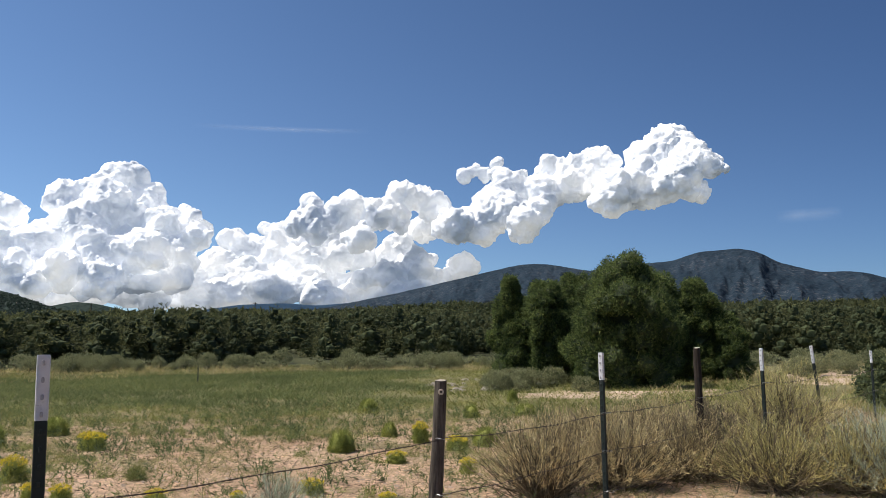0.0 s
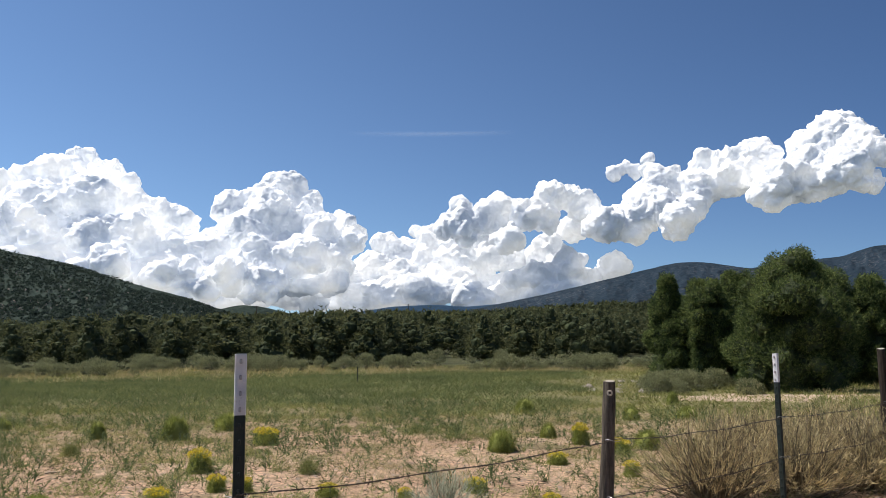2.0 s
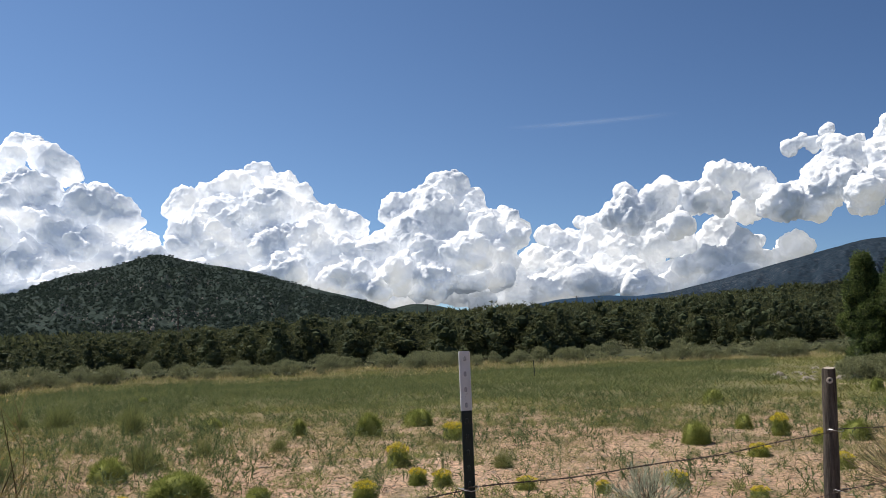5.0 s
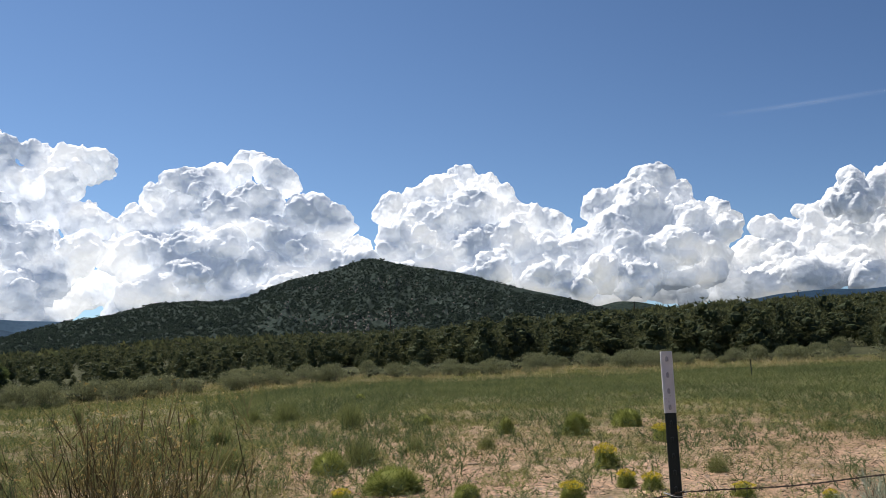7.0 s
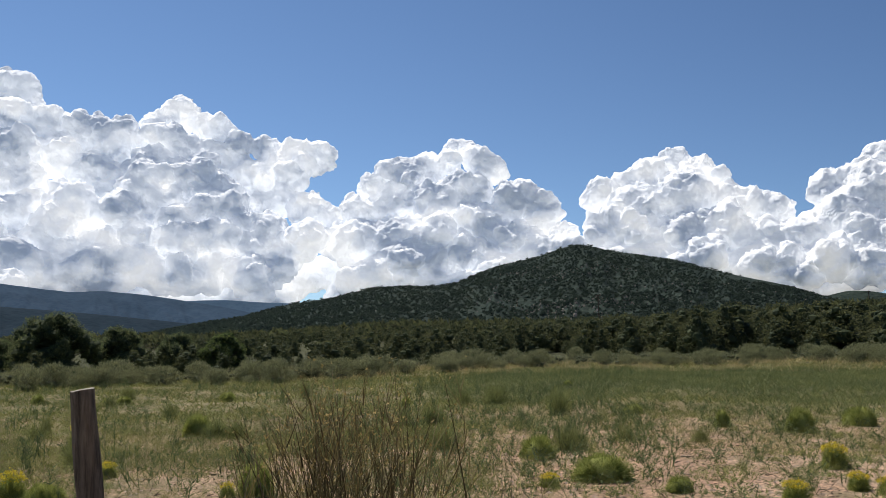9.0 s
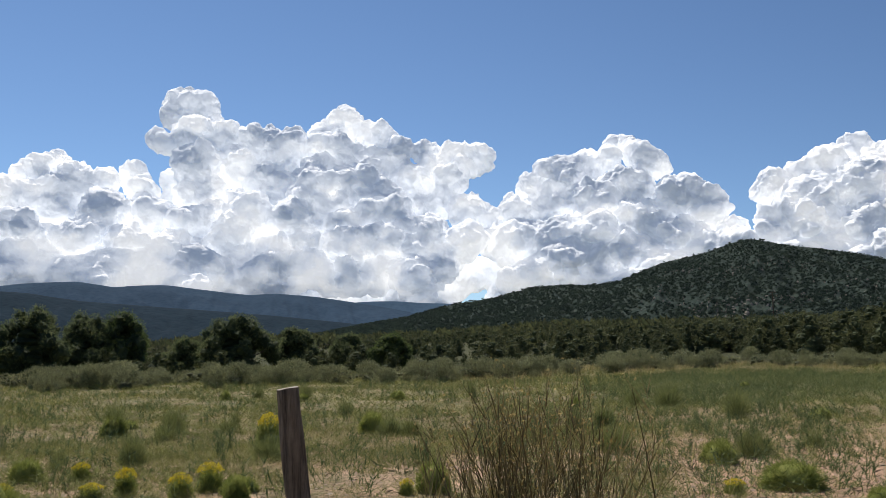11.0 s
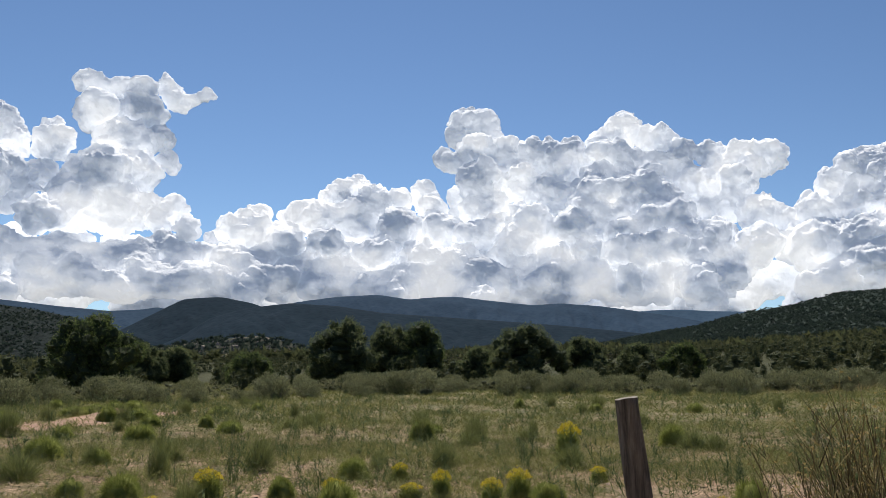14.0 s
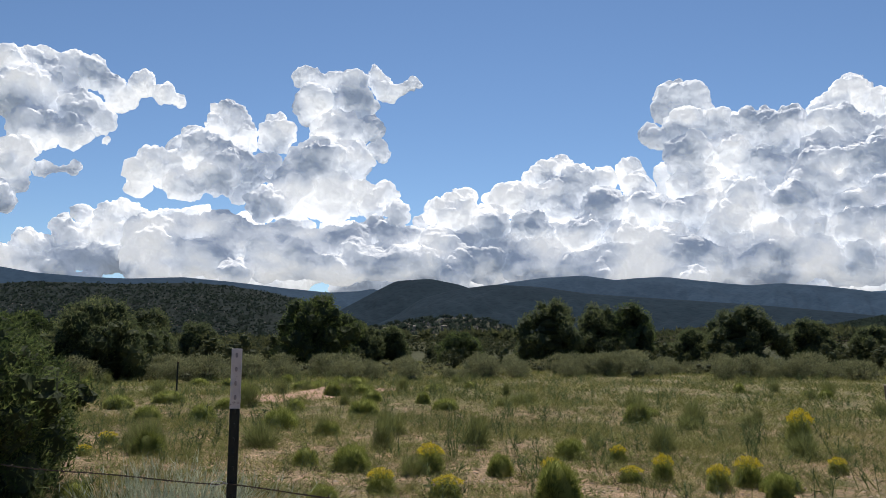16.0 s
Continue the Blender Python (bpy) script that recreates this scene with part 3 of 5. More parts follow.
# bearing, height angle and half width of each lobe, in degrees
CLOUDS = {
    "right": [(-15.4, 13.3, 1.6), (-16.7, 12.3, 1.5), (-14.1, 12.5, 1.5), (-18.1, 11.9, 0.9), (-18.9, 11.7, 0.4), (-15.7, 10.9, 1.6), (-17.4, 10.1, 0.8), (-13.3, 10.9, 1.8), (-10.7, 12.1, 1.5), (-10.0, 12.9, 0.8), (-11.6, 10.4, 1.5), (-8.8, 11.3, 1.5), (-7.3, 12.3, 1.0), (-6.9, 10.6, 1.5), (-4.5, 10.9, 1.3), (-3.8, 12.0, 0.7), (-3.4, 9.8, 1.5), (-5.5, 8.6, 1.2), (-2.6, 8.2, 1.2), (-0.6, 8.7, 1.3), (0.5, 9.8, 1.3), (2.9, 10.6, 1.2), (1.5, 10.4, 1.0), (3.6, 9.3, 1.3), (5.2, 9.7, 1.2), (6.3, 10.2, 0.8), (7.1, 9.3, 1.2), (9.0, 9.7, 0.9), (8.6, 8.7, 1.2), (10.1, 8.7, 0.8), (5.6, 7.9, 1.2)],
    "rightwisp": [(-1.5, 12.0, 0.5), (-2.4, 12.4, 0.5), (-3.8, 12.8, 0.5), (-3.0, 11.9, 0.5), (-5.5, 11.9, 0.3)],
    "low0": [(-1.4, 5.8, 1.1), (-0.2, 5.0, 0.8), (1.7, 5.6, 1.6), (3.3, 6.8, 1.3), (4.0, 5.2, 1.2), (5.6, 4.9, 0.8), (7.1, 4.3, 0.8), (8.6, 5.8, 1.4), (7.1, 6.4, 1.2), (10.1, 6.8, 1.2), (11.2, 7.7, 1.1), (12.0, 8.4, 0.5), (13.1, 7.1, 1.2), (14.2, 7.7, 0.8), (15.2, 6.0, 1.3), (17.0, 4.8, 1.3), (13.1, 5.2, 1.3), (10.8, 4.9, 1.3), (8.6, 4.1, 1.0), (14.8, 4.1, 1.2), (19.1, 4.1, 1.2)],
    "left0": [(21.5, 11.2, 1.2), (20.5, 11.1, 1.2), (19.5, 10.4, 1.0), (22.8, 10.4, 1.1), (24.3, 9.8, 1.3), (25.1, 9.6, 0.7), (21.9, 9.4, 1.7), (20.2, 8.8, 1.8), (23.6, 8.2, 1.6), (18.5, 8.3, 1.3), (17.1, 8.3, 1.2), (16.2, 7.8, 0.9), (25.1, 7.3, 1.5), (26.4, 6.7, 1.4), (27.7, 8.5, 1.2), (26.8, 9.0, 0.5), (22.5, 6.5, 1.9), (19.8, 6.4, 1.8), (17.7, 6.5, 1.5), (24.4, 5.4, 1.5), (26.9, 5.0, 1.7), (21.8, 4.8, 1.5)],
    "C": [(34.0, 12.3, 1.0), (32.3, 11.5, 1.3), (30.9, 11.3, 0.8), (35.4, 11.3, 1.4), (37.0, 10.8, 1.2), (38.6, 10.3, 1.2), (39.2, 9.5, 0.7), (33.4, 9.7, 2.1), (36.1, 9.2, 1.9), (30.7, 9.3, 1.3), (29.1, 9.4, 1.1), (27.4, 9.0, 0.8), (28.4, 8.5, 1.3), (30.8, 7.8, 1.7), (33.5, 7.2, 1.9), (36.6, 7.7, 1.8), (38.5, 8.2, 1.3), (38.9, 7.2, 1.2), (29.7, 6.6, 1.3), (27.7, 7.3, 1.1), (32.0, 6.0, 1.5), (28.6, 5.4, 1.2)],
    "M": [(48.1, 13.6, 1.0), (47.3, 13.2, 0.9), (49.0, 12.8, 0.9), (46.4, 12.5, 1.2), (45.5, 12.1, 0.8), (52.3, 12.5, 0.9), (53.4, 12.0, 0.8), (50.5, 12.1, 1.3), (51.6, 11.5, 1.3), (54.4, 11.1, 1.0), (55.6, 10.3, 0.8), (43.8, 10.6, 1.0), (42.3, 10.2, 0.8), (44.6, 10.0, 1.5), (41.5, 9.4, 0.6), (42.7, 8.6, 1.3), (41.2, 7.8, 1.0), (47.6, 10.6, 1.9), (49.8, 9.8, 1.9), (53.0, 9.8, 1.7), (55.1, 9.1, 1.5), (56.1, 9.4, 0.8), (46.8, 8.3, 1.9), (44.6, 7.2, 1.5), (50.2, 7.6, 1.9), (52.7, 7.6, 1.8), (55.4, 7.3, 1.7), (48.0, 6.1, 1.5), (52.0, 5.8, 1.4)],
    "L9": [(66.8, 15.5, 1.1), (67.7, 15.1, 1.1), (65.9, 15.2, 0.9), (68.9, 14.5, 0.8), (64.8, 14.6, 1.2), (68.0, 13.6, 1.7), (63.3, 13.9, 1.1), (61.4, 13.6, 1.1), (59.5, 13.5, 0.9), (57.8, 13.5, 1.0), (56.9, 13.6, 0.5), (57.2, 12.8, 0.8), (58.8, 12.4, 0.8), (59.2, 12.9, 1.0), (61.0, 12.5, 1.2), (59.9, 11.8, 1.2), (58.0, 12.8, 0.9), (70.5, 14.0, 1.2), (72.2, 14.4, 1.0), (71.5, 12.9, 1.8), (65.8, 12.1, 2.1), (62.5, 11.5, 1.6), (60.3, 10.5, 1.5), (58.4, 9.6, 1.5), (56.9, 9.4, 0.8), (69.0, 10.5, 2.3), (64.3, 8.9, 2.3), (61.4, 7.8, 1.8), (66.8, 7.7, 2.3), (58.7, 7.8, 1.4), (67.0, 5.5, 1.2), (56.5, 7.5, 1.4)],
    "peak": [(77.7, 16.3, 1.2), (76.4, 16.2, 1.0), (75.8, 15.4, 0.7), (78.3, 15.6, 0.9), (78.9, 13.7, 0.9), (79.6, 14.0, 0.6), (76.9, 14.3, 1.5), (75.0, 14.3, 1.1), (73.0, 14.3, 1.1), (76.9, 12.4, 1.7), (74.2, 12.4, 1.7), (71.5, 13.6, 1.4), (71.9, 11.3, 1.8), (76.5, 10.5, 1.7), (73.5, 9.4, 1.8), (74.6, 7.9, 1.5), (70.4, 9.0, 1.8), (68.8, 11.7, 1.9), (68.0, 9.0, 2.1), (66.4, 11.2, 1.9), (69.6, 6.7, 1.7), (66.9, 7.0, 1.8), (64.6, 7.7, 1.7), (71.5, 6.3, 1.4), (62.7, 8.2, 1.2)],
    "peakl": [(85.2, 11.8, 1.1), (86.1, 11.6, 1.0), (87.3, 11.1, 0.9), (84.1, 10.9, 1.2), (82.6, 11.0, 0.9), (80.7, 11.6, 1.0), (80.3, 10.6, 1.2), (88.7, 10.3, 1.0), (90.0, 9.7, 0.8), (88.0, 9.5, 1.5), (85.5, 9.6, 1.7), (82.5, 9.1, 1.7), (79.6, 9.0, 1.5), (92.1, 9.6, 1.0), (91.6, 10.0, 0.5), (93.4, 9.0, 1.0), (94.0, 8.8, 0.7), (92.3, 8.2, 1.3), (90.0, 7.9, 1.5), (87.2, 7.7, 1.5), (84.0, 7.4, 1.5), (80.7, 7.1, 1.5), (78.0, 7.1, 1.5)],
    "anvil": [(102.8, 17.5, 1.0), (101.1, 17.3, 1.0), (99.7, 17.5, 1.0), (98.0, 17.8, 0.8), (97.5, 16.9, 0.8), (96.6, 17.1, 0.6), (102.2, 15.9, 1.5), (99.5, 15.9, 1.5), (100.6, 13.9, 1.8), (98.3, 14.4, 1.0), (97.8, 12.9, 0.8), (99.8, 12.1, 1.6), (102.0, 12.0, 2.0), (104.8, 13.7, 1.4), (104.8, 14.7, 0.7), (103.5, 10.1, 2.0), (100.8, 9.8, 1.8), (105.0, 9.2, 1.5), (97.4, 10.1, 1.0), (98.9, 9.9, 1.2), (106.9, 10.7, 1.5), (98.1, 9.1, 0.8)],
    "anvill": [(108.2, 15.0, 0.7), (107.2, 14.7, 0.8), (108.9, 14.2, 1.0), (107.0, 13.6, 1.2), (110.3, 13.2, 0.9), (111.3, 12.6, 0.8), (109.2, 12.3, 1.5), (112.7, 11.7, 0.8), (113.3, 10.9, 1.0), (111.6, 11.1, 1.5), (108.4, 10.9, 1.5), (110.5, 10.2, 1.3), (113.6, 10.0, 0.7), (107.3, 11.7, 1.3)],
    "farleft": [(121.2, 16.4, 1.2), (119.7, 16.7, 1.3), (118.1, 16.9, 1.1), (116.7, 16.6, 1.1), (115.5, 16.0, 0.8), (113.6, 16.2, 0.8), (112.2, 15.9, 0.8), (111.1, 15.6, 0.5), (118.6, 15.5, 1.7), (120.5, 14.7, 1.9), (114.6, 15.1, 0.9), (115.9, 13.7, 1.0), (117.2, 14.1, 1.5), (119.7, 12.8, 1.7), (115.5, 12.5, 0.5), (117.5, 12.7, 1.0), (120.9, 10.9, 1.4), (119.0, 10.4, 0.8), (117.4, 10.6, 0.7), (120.5, 9.4, 0.8), (121.3, 8.5, 1.0)],
    "low16": [(114.2, 8.4, 0.8), (115.2, 8.1, 0.8), (116.5, 7.7, 0.8), (117.8, 7.0, 0.7), (113.2, 7.7, 1.0), (114.8, 6.5, 1.4), (117.1, 6.0, 1.2), (119.3, 5.6, 1.2), (120.5, 5.0, 1.0), (111.4, 7.4, 1.1), (112.0, 6.0, 1.5), (109.7, 7.9, 1.2), (108.6, 6.8, 1.5), (106.4, 7.3, 1.4), (105.2, 5.9, 1.3), (107.8, 5.4, 1.2), (110.3, 4.9, 1.1), (103.4, 7.0, 1.5), (101.9, 5.6, 1.5), (100.4, 7.2, 1.4), (98.8, 6.0, 1.5), (96.9, 7.2, 1.3), (95.8, 5.7, 1.3), (93.8, 6.9, 1.3), (93.5, 8.8, 1.0), (91.9, 9.2, 0.8), (94.8, 8.2, 0.6), (92.3, 7.7, 1.2), (90.8, 6.9, 1.4), (90.0, 8.5, 1.0)],
    "low12": [(96.8, 6.9, 1.3), (95.2, 6.7, 1.2), (93.9, 6.0, 1.2), (91.9, 6.1, 1.3), (89.6, 6.2, 1.3), (87.2, 6.0, 1.3), (84.7, 5.9, 1.2), (81.8, 5.5, 1.2), (78.8, 5.6, 1.2), (75.8, 5.6, 1.2), (73.1, 5.4, 1.0), (96.4, 5.2, 1.0), (70.4, 5.2, 1.0)],
}


# ---- clouds ----
def icosphere(level):
    bm = bmesh.new()
    bmesh.ops.create_icosphere(bm, subdivisions=level, radius=1)
    v = np.array([p.co for p in bm.verts])
    f = np.array([[p.index for p in t.verts] for t in bm.faces])
    bm.free()
    return v, f


BALL = {k: icosphere(k) for k in (1, 2, 3)}


def cloud(lobes, dist, seed, label, vapour, flat=0.95):
    """A heap cloud: big lobes, each with smaller heads budding from it, and hidden faces taken away."""
    rng = np.random.default_rng(seed)
    balls = []
    for az, el, rad in lobes:
        d = dist * rng.uniform(0.984, 1.016) - 60 * (11 - el)
        R = d * math.tan(radians(rad))
        x, y = bearing(az, d)
        c = np.array([x, y, 1.4 + d * math.tan(radians(el))])
        balls.append((c, R * 0.91, 3))
        for _ in range(12):
            w = rng.normal(size=3) + np.array([0, 0, 0.35])
            w /= np.linalg.norm(w)
            r2 = R * rng.uniform(0.26, 0.46)
            c2 = c + w * (R * 0.92 - r2 * 0.75)
            balls.append((c2, r2, 2))
            for _ in range(2):
                w3 = w + rng.normal(size=3) * 0.7
                w3 /= np.linalg.norm(w3)
                r3 = r2 * rng.uniform(0.3, 0.5)
                if r3 > 9:
                    balls.append((c2 + w3 * (r2 - r3 * 0.3), r3, 2 if r3 > 22 else 1))
    raw = join([(c + BALL[2 if level > 1 else 1][0] * r * np.array([1, 1, flat]), BALL[2 if level > 1 else 1][1]) for c, r, level in balls])
    ob = part("cloud", raw, vapour, None, "", True)
    skin = ob.modifiers.new("skin", "REMESH")
    skin.mode, skin.voxel_size, skin.use_smooth_shade = "VOXEL", VOXEL, True
    me = bpy.data.meshes.new_from_object(ob.evaluated_get(bpy.context.evaluated_depsgraph_get()))
    ob.modifiers.clear()
    n = len(me.vertices)
    co, no = np.empty(n * 3, np.float32), np.empty(n * 3, np.float32)
    me.vertices.foreach_get("co", co)
    me.vertices.foreach_get("normal", no)
    co, no = co.reshape(-1, 3), no.reshape(-1, 3)
    edges = np.empty(len(me.edges) * 2, np.int32)
    me.edges.foreach_get("vertices", edges)
    i, j = edges[0::2], edges[1::2]
    count = np.bincount(edges, minlength=n)[:, None].clip(1)
    for _ in range(24 if flat > 0.9 else 42):
        near = np.stack([np.bincount(i, co[j, a], n) + np.bincount(j, co[i, a], n) for a in range(3)], 1) / count
        co = co * 0.4 + near * 0.6
    me.vertices.foreach_set("co", co.astype(np.float32).ravel())
    me.update()
    me.vertices.foreach_get("normal", no.reshape(-1))
    push = np.array([heads(Vector(p)) for p in co.tolist()])
    rough = np.array([0.55 + 0.9 * noise.noise(Vector(p) / 260) for p in co.tolist()]).clip(0.3, 1.0)
    push = (8 + (push - 8) * (0.6 + 0.5 * rough)) * (1.0 if flat > 0.9 else 0.6)
    me.vertices.foreach_set("co", (co + no * push[:, None]).astype(np.float32).ravel())
    me.polygons.foreach_set("use_smooth", np.ones(len(me.polygons), bool))
    me.materials.clear()
    me.materials.append(vapour)
    me.update()
    ob.data = me
    return tagged(ob, label, "cloud", "heap clouds", "structure")


VOXEL = 13.0


def heads(p):
    """Rounded cauliflower heads at three sizes on a warped ground, and fine raggedness."""
    q = p + 45 * noise.turbulence_vector(p / 150, 3, False)
    a = noise.voronoi(q / 190)[0][0]
    b = noise.voronoi(q / 85)[0][0]
    c = noise.voronoi(q / 38)[0][0]
    return -6 + 50 * (0.5 - a * a) + 40 * (0.45 - b * b) + 26 * (0.45 - c * c) + 22 * noise.fractal(p / 60, 0.6, 2.1, 5)


# hazy foot of the clouds, all along behind the hills
brng = np.random.default_rng(77)
for c, (a0, a1) in enumerate(((1, 50), (50, 86), (86, 123))):
    CLOUDS["low bank %d" % c] = [(a + brng.uniform(-0.5, 0.5), brng.uniform(3.4, 5.6), brng.uniform(1.0, 1.7)) for a in np.arange(a0, a1, 0.75)]
for c, (a0, a1) in enumerate(((18, 57), (65, 90), (90, 114))):
    CLOUDS["low fill %d" % c] = [(a + brng.uniform(-0.4, 0.4), e + brng.uniform(-0.5, 0.5), brng.uniform(1.1, 1.5)) for a in np.arange(a0, a1, 1.3) for e in (4.8, 6.0, 7.1)]

CLOUDS["low0"] += [(7.5, 7.9, 1.3), (5.5, 6.5, 1.1), (1.3, 8.4, 1.0), (9.3, 7.6, 1.1), (11.9, 6.4, 0.9)]
CLOUDS["right"] += [(-4.6, 9.6, 1.2), (-3.2, 8.9, 1.2), (-6.6, 9.6, 1.0), (-1.5, 9.2, 1.1)]
CLOUDS["anvil"] += [(95.5, 17.5, 0.6)]
CLOUDS["L9"] += [(62.0, 9.8, 1.0), (64.1, 13.0, 0.9), (64.2, 10.9, 1.0), (77.9, 8.6, 1.0), (76.5, 8.6, 1.2), (75.6, 9.4, 1.1), (60.2, 6.2, 1.2), (64.5, 8.8, 1.1), (59.5, 6.7, 1.2), (62.3, 6.8, 1.3), (96.7, 8.8, 1.0), (60.6, 5.6, 1.3), (62.4, 5.4, 1.4), (63.8, 5.7, 1.2), (61.6, 4.4, 1.2)]
CLOUDS["anvill"] += [(105.4, 11.6, 1.0), (106.2, 10.9, 1.0)]
CLOUDS["low12"] += [(76.6, 9.0, 1.0), (78.2, 11.4, 0.9), (78.4, 9.6, 1.0)]
for k, (key, lobes) in enumerate(CLOUDS.items()):
    low = key.startswith("low")
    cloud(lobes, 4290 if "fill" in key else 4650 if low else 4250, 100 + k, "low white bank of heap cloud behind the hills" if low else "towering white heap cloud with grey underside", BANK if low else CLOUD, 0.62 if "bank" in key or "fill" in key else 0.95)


def wisp(az0, az1, el, tall, dist):
    n = 40
    az = np.linspace(az0, az1, n)
    v = []
    for k, e in enumerate((-1, -0.3, 0.3, 1)):
        x, y = bearing(az, dist + 20 * (k % 2))
        v.append(np.stack([x, y, 1.4 + dist * np.tan(np.radians(el + e * tall + 0 * az))], -1))
    v = np.concatenate(v)
    i, j = np.meshgrid(np.arange(3), np.arange(n - 1), indexing="ij")
    a = (i * n + j).ravel()
    return tagged(part("thin_cloud", (v, np.stack([a, a + n, a + n + 1, a + 1], 1)), WISP, None, "", True), "thin streak of high white cloud", "cloud", "", "structure")


wisp(17.0, 5.0, 15.05, 0.22, 4700)
wisp(-21.8, -25.6, 8.35, 0.45, 4700)


# ---- trees ----
def crown_points(rng, lobes, n):
    """Points in the outer shells of the lobes (x, y, z, rx, rz), none deep inside another."""
    L = np.array(lobes)
    area = L[:, 3] * L[:, 4]
    pick = rng.choice(len(L), n, p=area / area.sum())
    w = rng.normal(size=(n, 3))
    w /= np.linalg.norm(w, axis=1, keepdims=True)
    s = rng.uniform(0.72, 1.06, n) ** 1.0
    rad = np.stack([L[pick, 3], L[pick, 3], L[pick, 4]], 1)
    p = L[pick, :3] + w * rad * s[:, None]
    inside = np.zeros(n, bool)
    for l in L:
        inside |= (((p - l[:3]) / np.array([l[3], l[3], l[4]])) ** 2).sum(1) < 0.45
    return p[~inside & (p[:, 2] > 0.05)]


def tree_lobes(rng, height, width, shape, n):
    """Lobes of a crown. shape 0: rounded and low; 1: pointed."""
    out = []
    for k in range(n):
        u = (k + 0.5) / n
        env = width / 2 * (math.sin(math.pi * (0.34 + 0.55 * u)) ** 0.85 if shape < 0.5 else (1.02 - u) ** 0.75 * 1.1)
        r = max(0.16 * width, env * rng.uniform(0.40, 0.62))
        a = rng.uniform(0, 2 * math.pi)
        off = max(0, env - r) * rng.uniform(0.6, 1.1)
        out.append((off * math.cos(a), off * math.sin(a), height * (0.12 + 0.80 * u), r, min(r * rng.uniform(0.75, 1.1), height * 0.3)))
    return out


def dense_lobes(rng, height, width, shape, n):
    """Many small boughs set over the outside of a full crown, with an uneven outline; and the stacked bodies within."""
    ph = rng.uniform(0, 6.28, 4)
    out, body = [], []

    def girth(u, a):
        g = math.sin(math.pi * (0.24 + 0.68 * u)) ** 0.75 if shape < 0.5 else (1.03 - u) ** 0.7 * 1.05
        return width / 2 * g * (1 + 0.13 * math.sin(2 * a + ph[0] + 3 * u) + 0.10 * math.sin(5 * u * 2 + a + ph[1]) + 0.07 * math.sin(3 * a + ph[2]))

    for k in range(n):
        u = ((k + rng.uniform(0, 1)) / n) ** 0.78
        a = rng.uniform(0, 2 * math.pi)
        r = width * rng.uniform(0.08, 0.15) * (1.1 - 0.2 * u)
        off = max(0.0, girth(u, a) * rng.uniform(0.62, 1.05) - r * 0.6)
        out.append((off * math.cos(a), off * math.sin(a), height * (0.05 + 0.90 * u) + rng.normal(0, 0.03) * height, r, r * rng.uniform(0.8, 1.25)))
    for k in range(7):
        u = (k + 0.5) / 7
        g = girth(u, ph[3])
        body.append((0, 0, height * (0.10 + 0.74 * u), g * 0.55, height * 0.11))
    return out, body


def core_of(rng, lobes, level=1, shrink=0.72, rough=0.13):
    """Dense inner foliage of a crown: closed rough bodies."""
    out = []
    v, f = BALL[level]
    for l in lobes:
        s = rng.uniform(1 - rough, 1 + rough, (len(v), 1))
        p = np.array(l[:3]) + v * s * np.array([l[3], l[3], l[4]]) * shrink
        p[:, 2] = np.maximum(p[:, 2], 0.0)
        out.append((p, f))
    return join(out)


def plant_tree(name, label, x, y, height, width, shape, n_leaves, leaf, material, seed, group, lobes_n=100, limbs=5, solid=1.0):
    rng = np.random.default_rng(seed)
    z = float(ground_z(x, y))
    t = thing(name, label, "tree", group, "", (x, y, z - 0.03))
    lobes, body = dense_lobes(rng, height, width, shape, lobes_n)
    pts = [(0, 0, 0), (0.04, 0.02, height * 0.2), (-0.03, 0.05, height * 0.5), (0.02, 0, height * 0.86)]
    r0 = 0.032 * height
    trunk = part("trunk", tube(pts, [r0 * 1.25, r0, r0 * 0.6, r0 * 0.15]), BARK, t, "", True)
    for k in range(limbs):
        l = lobes[int((k + 0.5) * len(lobes) / limbs)]
        z0 = min(l[2] * 0.55, height * 0.6)
        tip = np.array(l[:3])
        mid = np.array([tip[0] * 0.45, tip[1] * 0.45, (z0 + tip[2]) / 2 - 0.05 * height])
        part("limb", tube([(0, 0, z0), mid, tip], [r0 * 0.5, r0 * 0.36, r0 * 0.1], 6), BARK, trunk, "", True)
    p = crown_points(rng, lobes, n_leaves)
    crown = part("crown", sprigs(rng, p + rng.normal(0, leaf * 0.6, p.shape), leaf * 1.25, 0.7, 0.55, 0.7, 1.7), material, t)
    # cores in the dark colour that stands in for crown shade
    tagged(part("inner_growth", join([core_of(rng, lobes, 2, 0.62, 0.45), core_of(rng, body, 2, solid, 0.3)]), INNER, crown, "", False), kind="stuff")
    return t


jun = "dense dark green juniper standing in the dry field"
for k, (px, py, h, w, sh, nl) in enumerate([
        (6.0, 28.3, 4.2, 3.7, 0, 30000), (2.5, 31.8, 3.9, 2.3, 0.6, 15000), (3.8, 31.2, 3.75, 2.5, 0, 16000), (5.1, 32.4, 4.1, 2.5, 0, 13000),
        (9.4, 31.9, 3.8, 2.4, 0, 16000), (8.1, 32.2, 4.0, 2.7, 0, 13000), (10.4, 31.2, 2.4, 1.7, 0, 9000), (3.5, 33.6, 3.2, 2.4, 0, 9000)]):
    plant_tree("juniper_tree", jun, px, py, h, w, sh, int(nl * 4.6), 0.045, JUNIPER, 20 + k, "juniper clump", 190 if k == 0 else 110, 5)

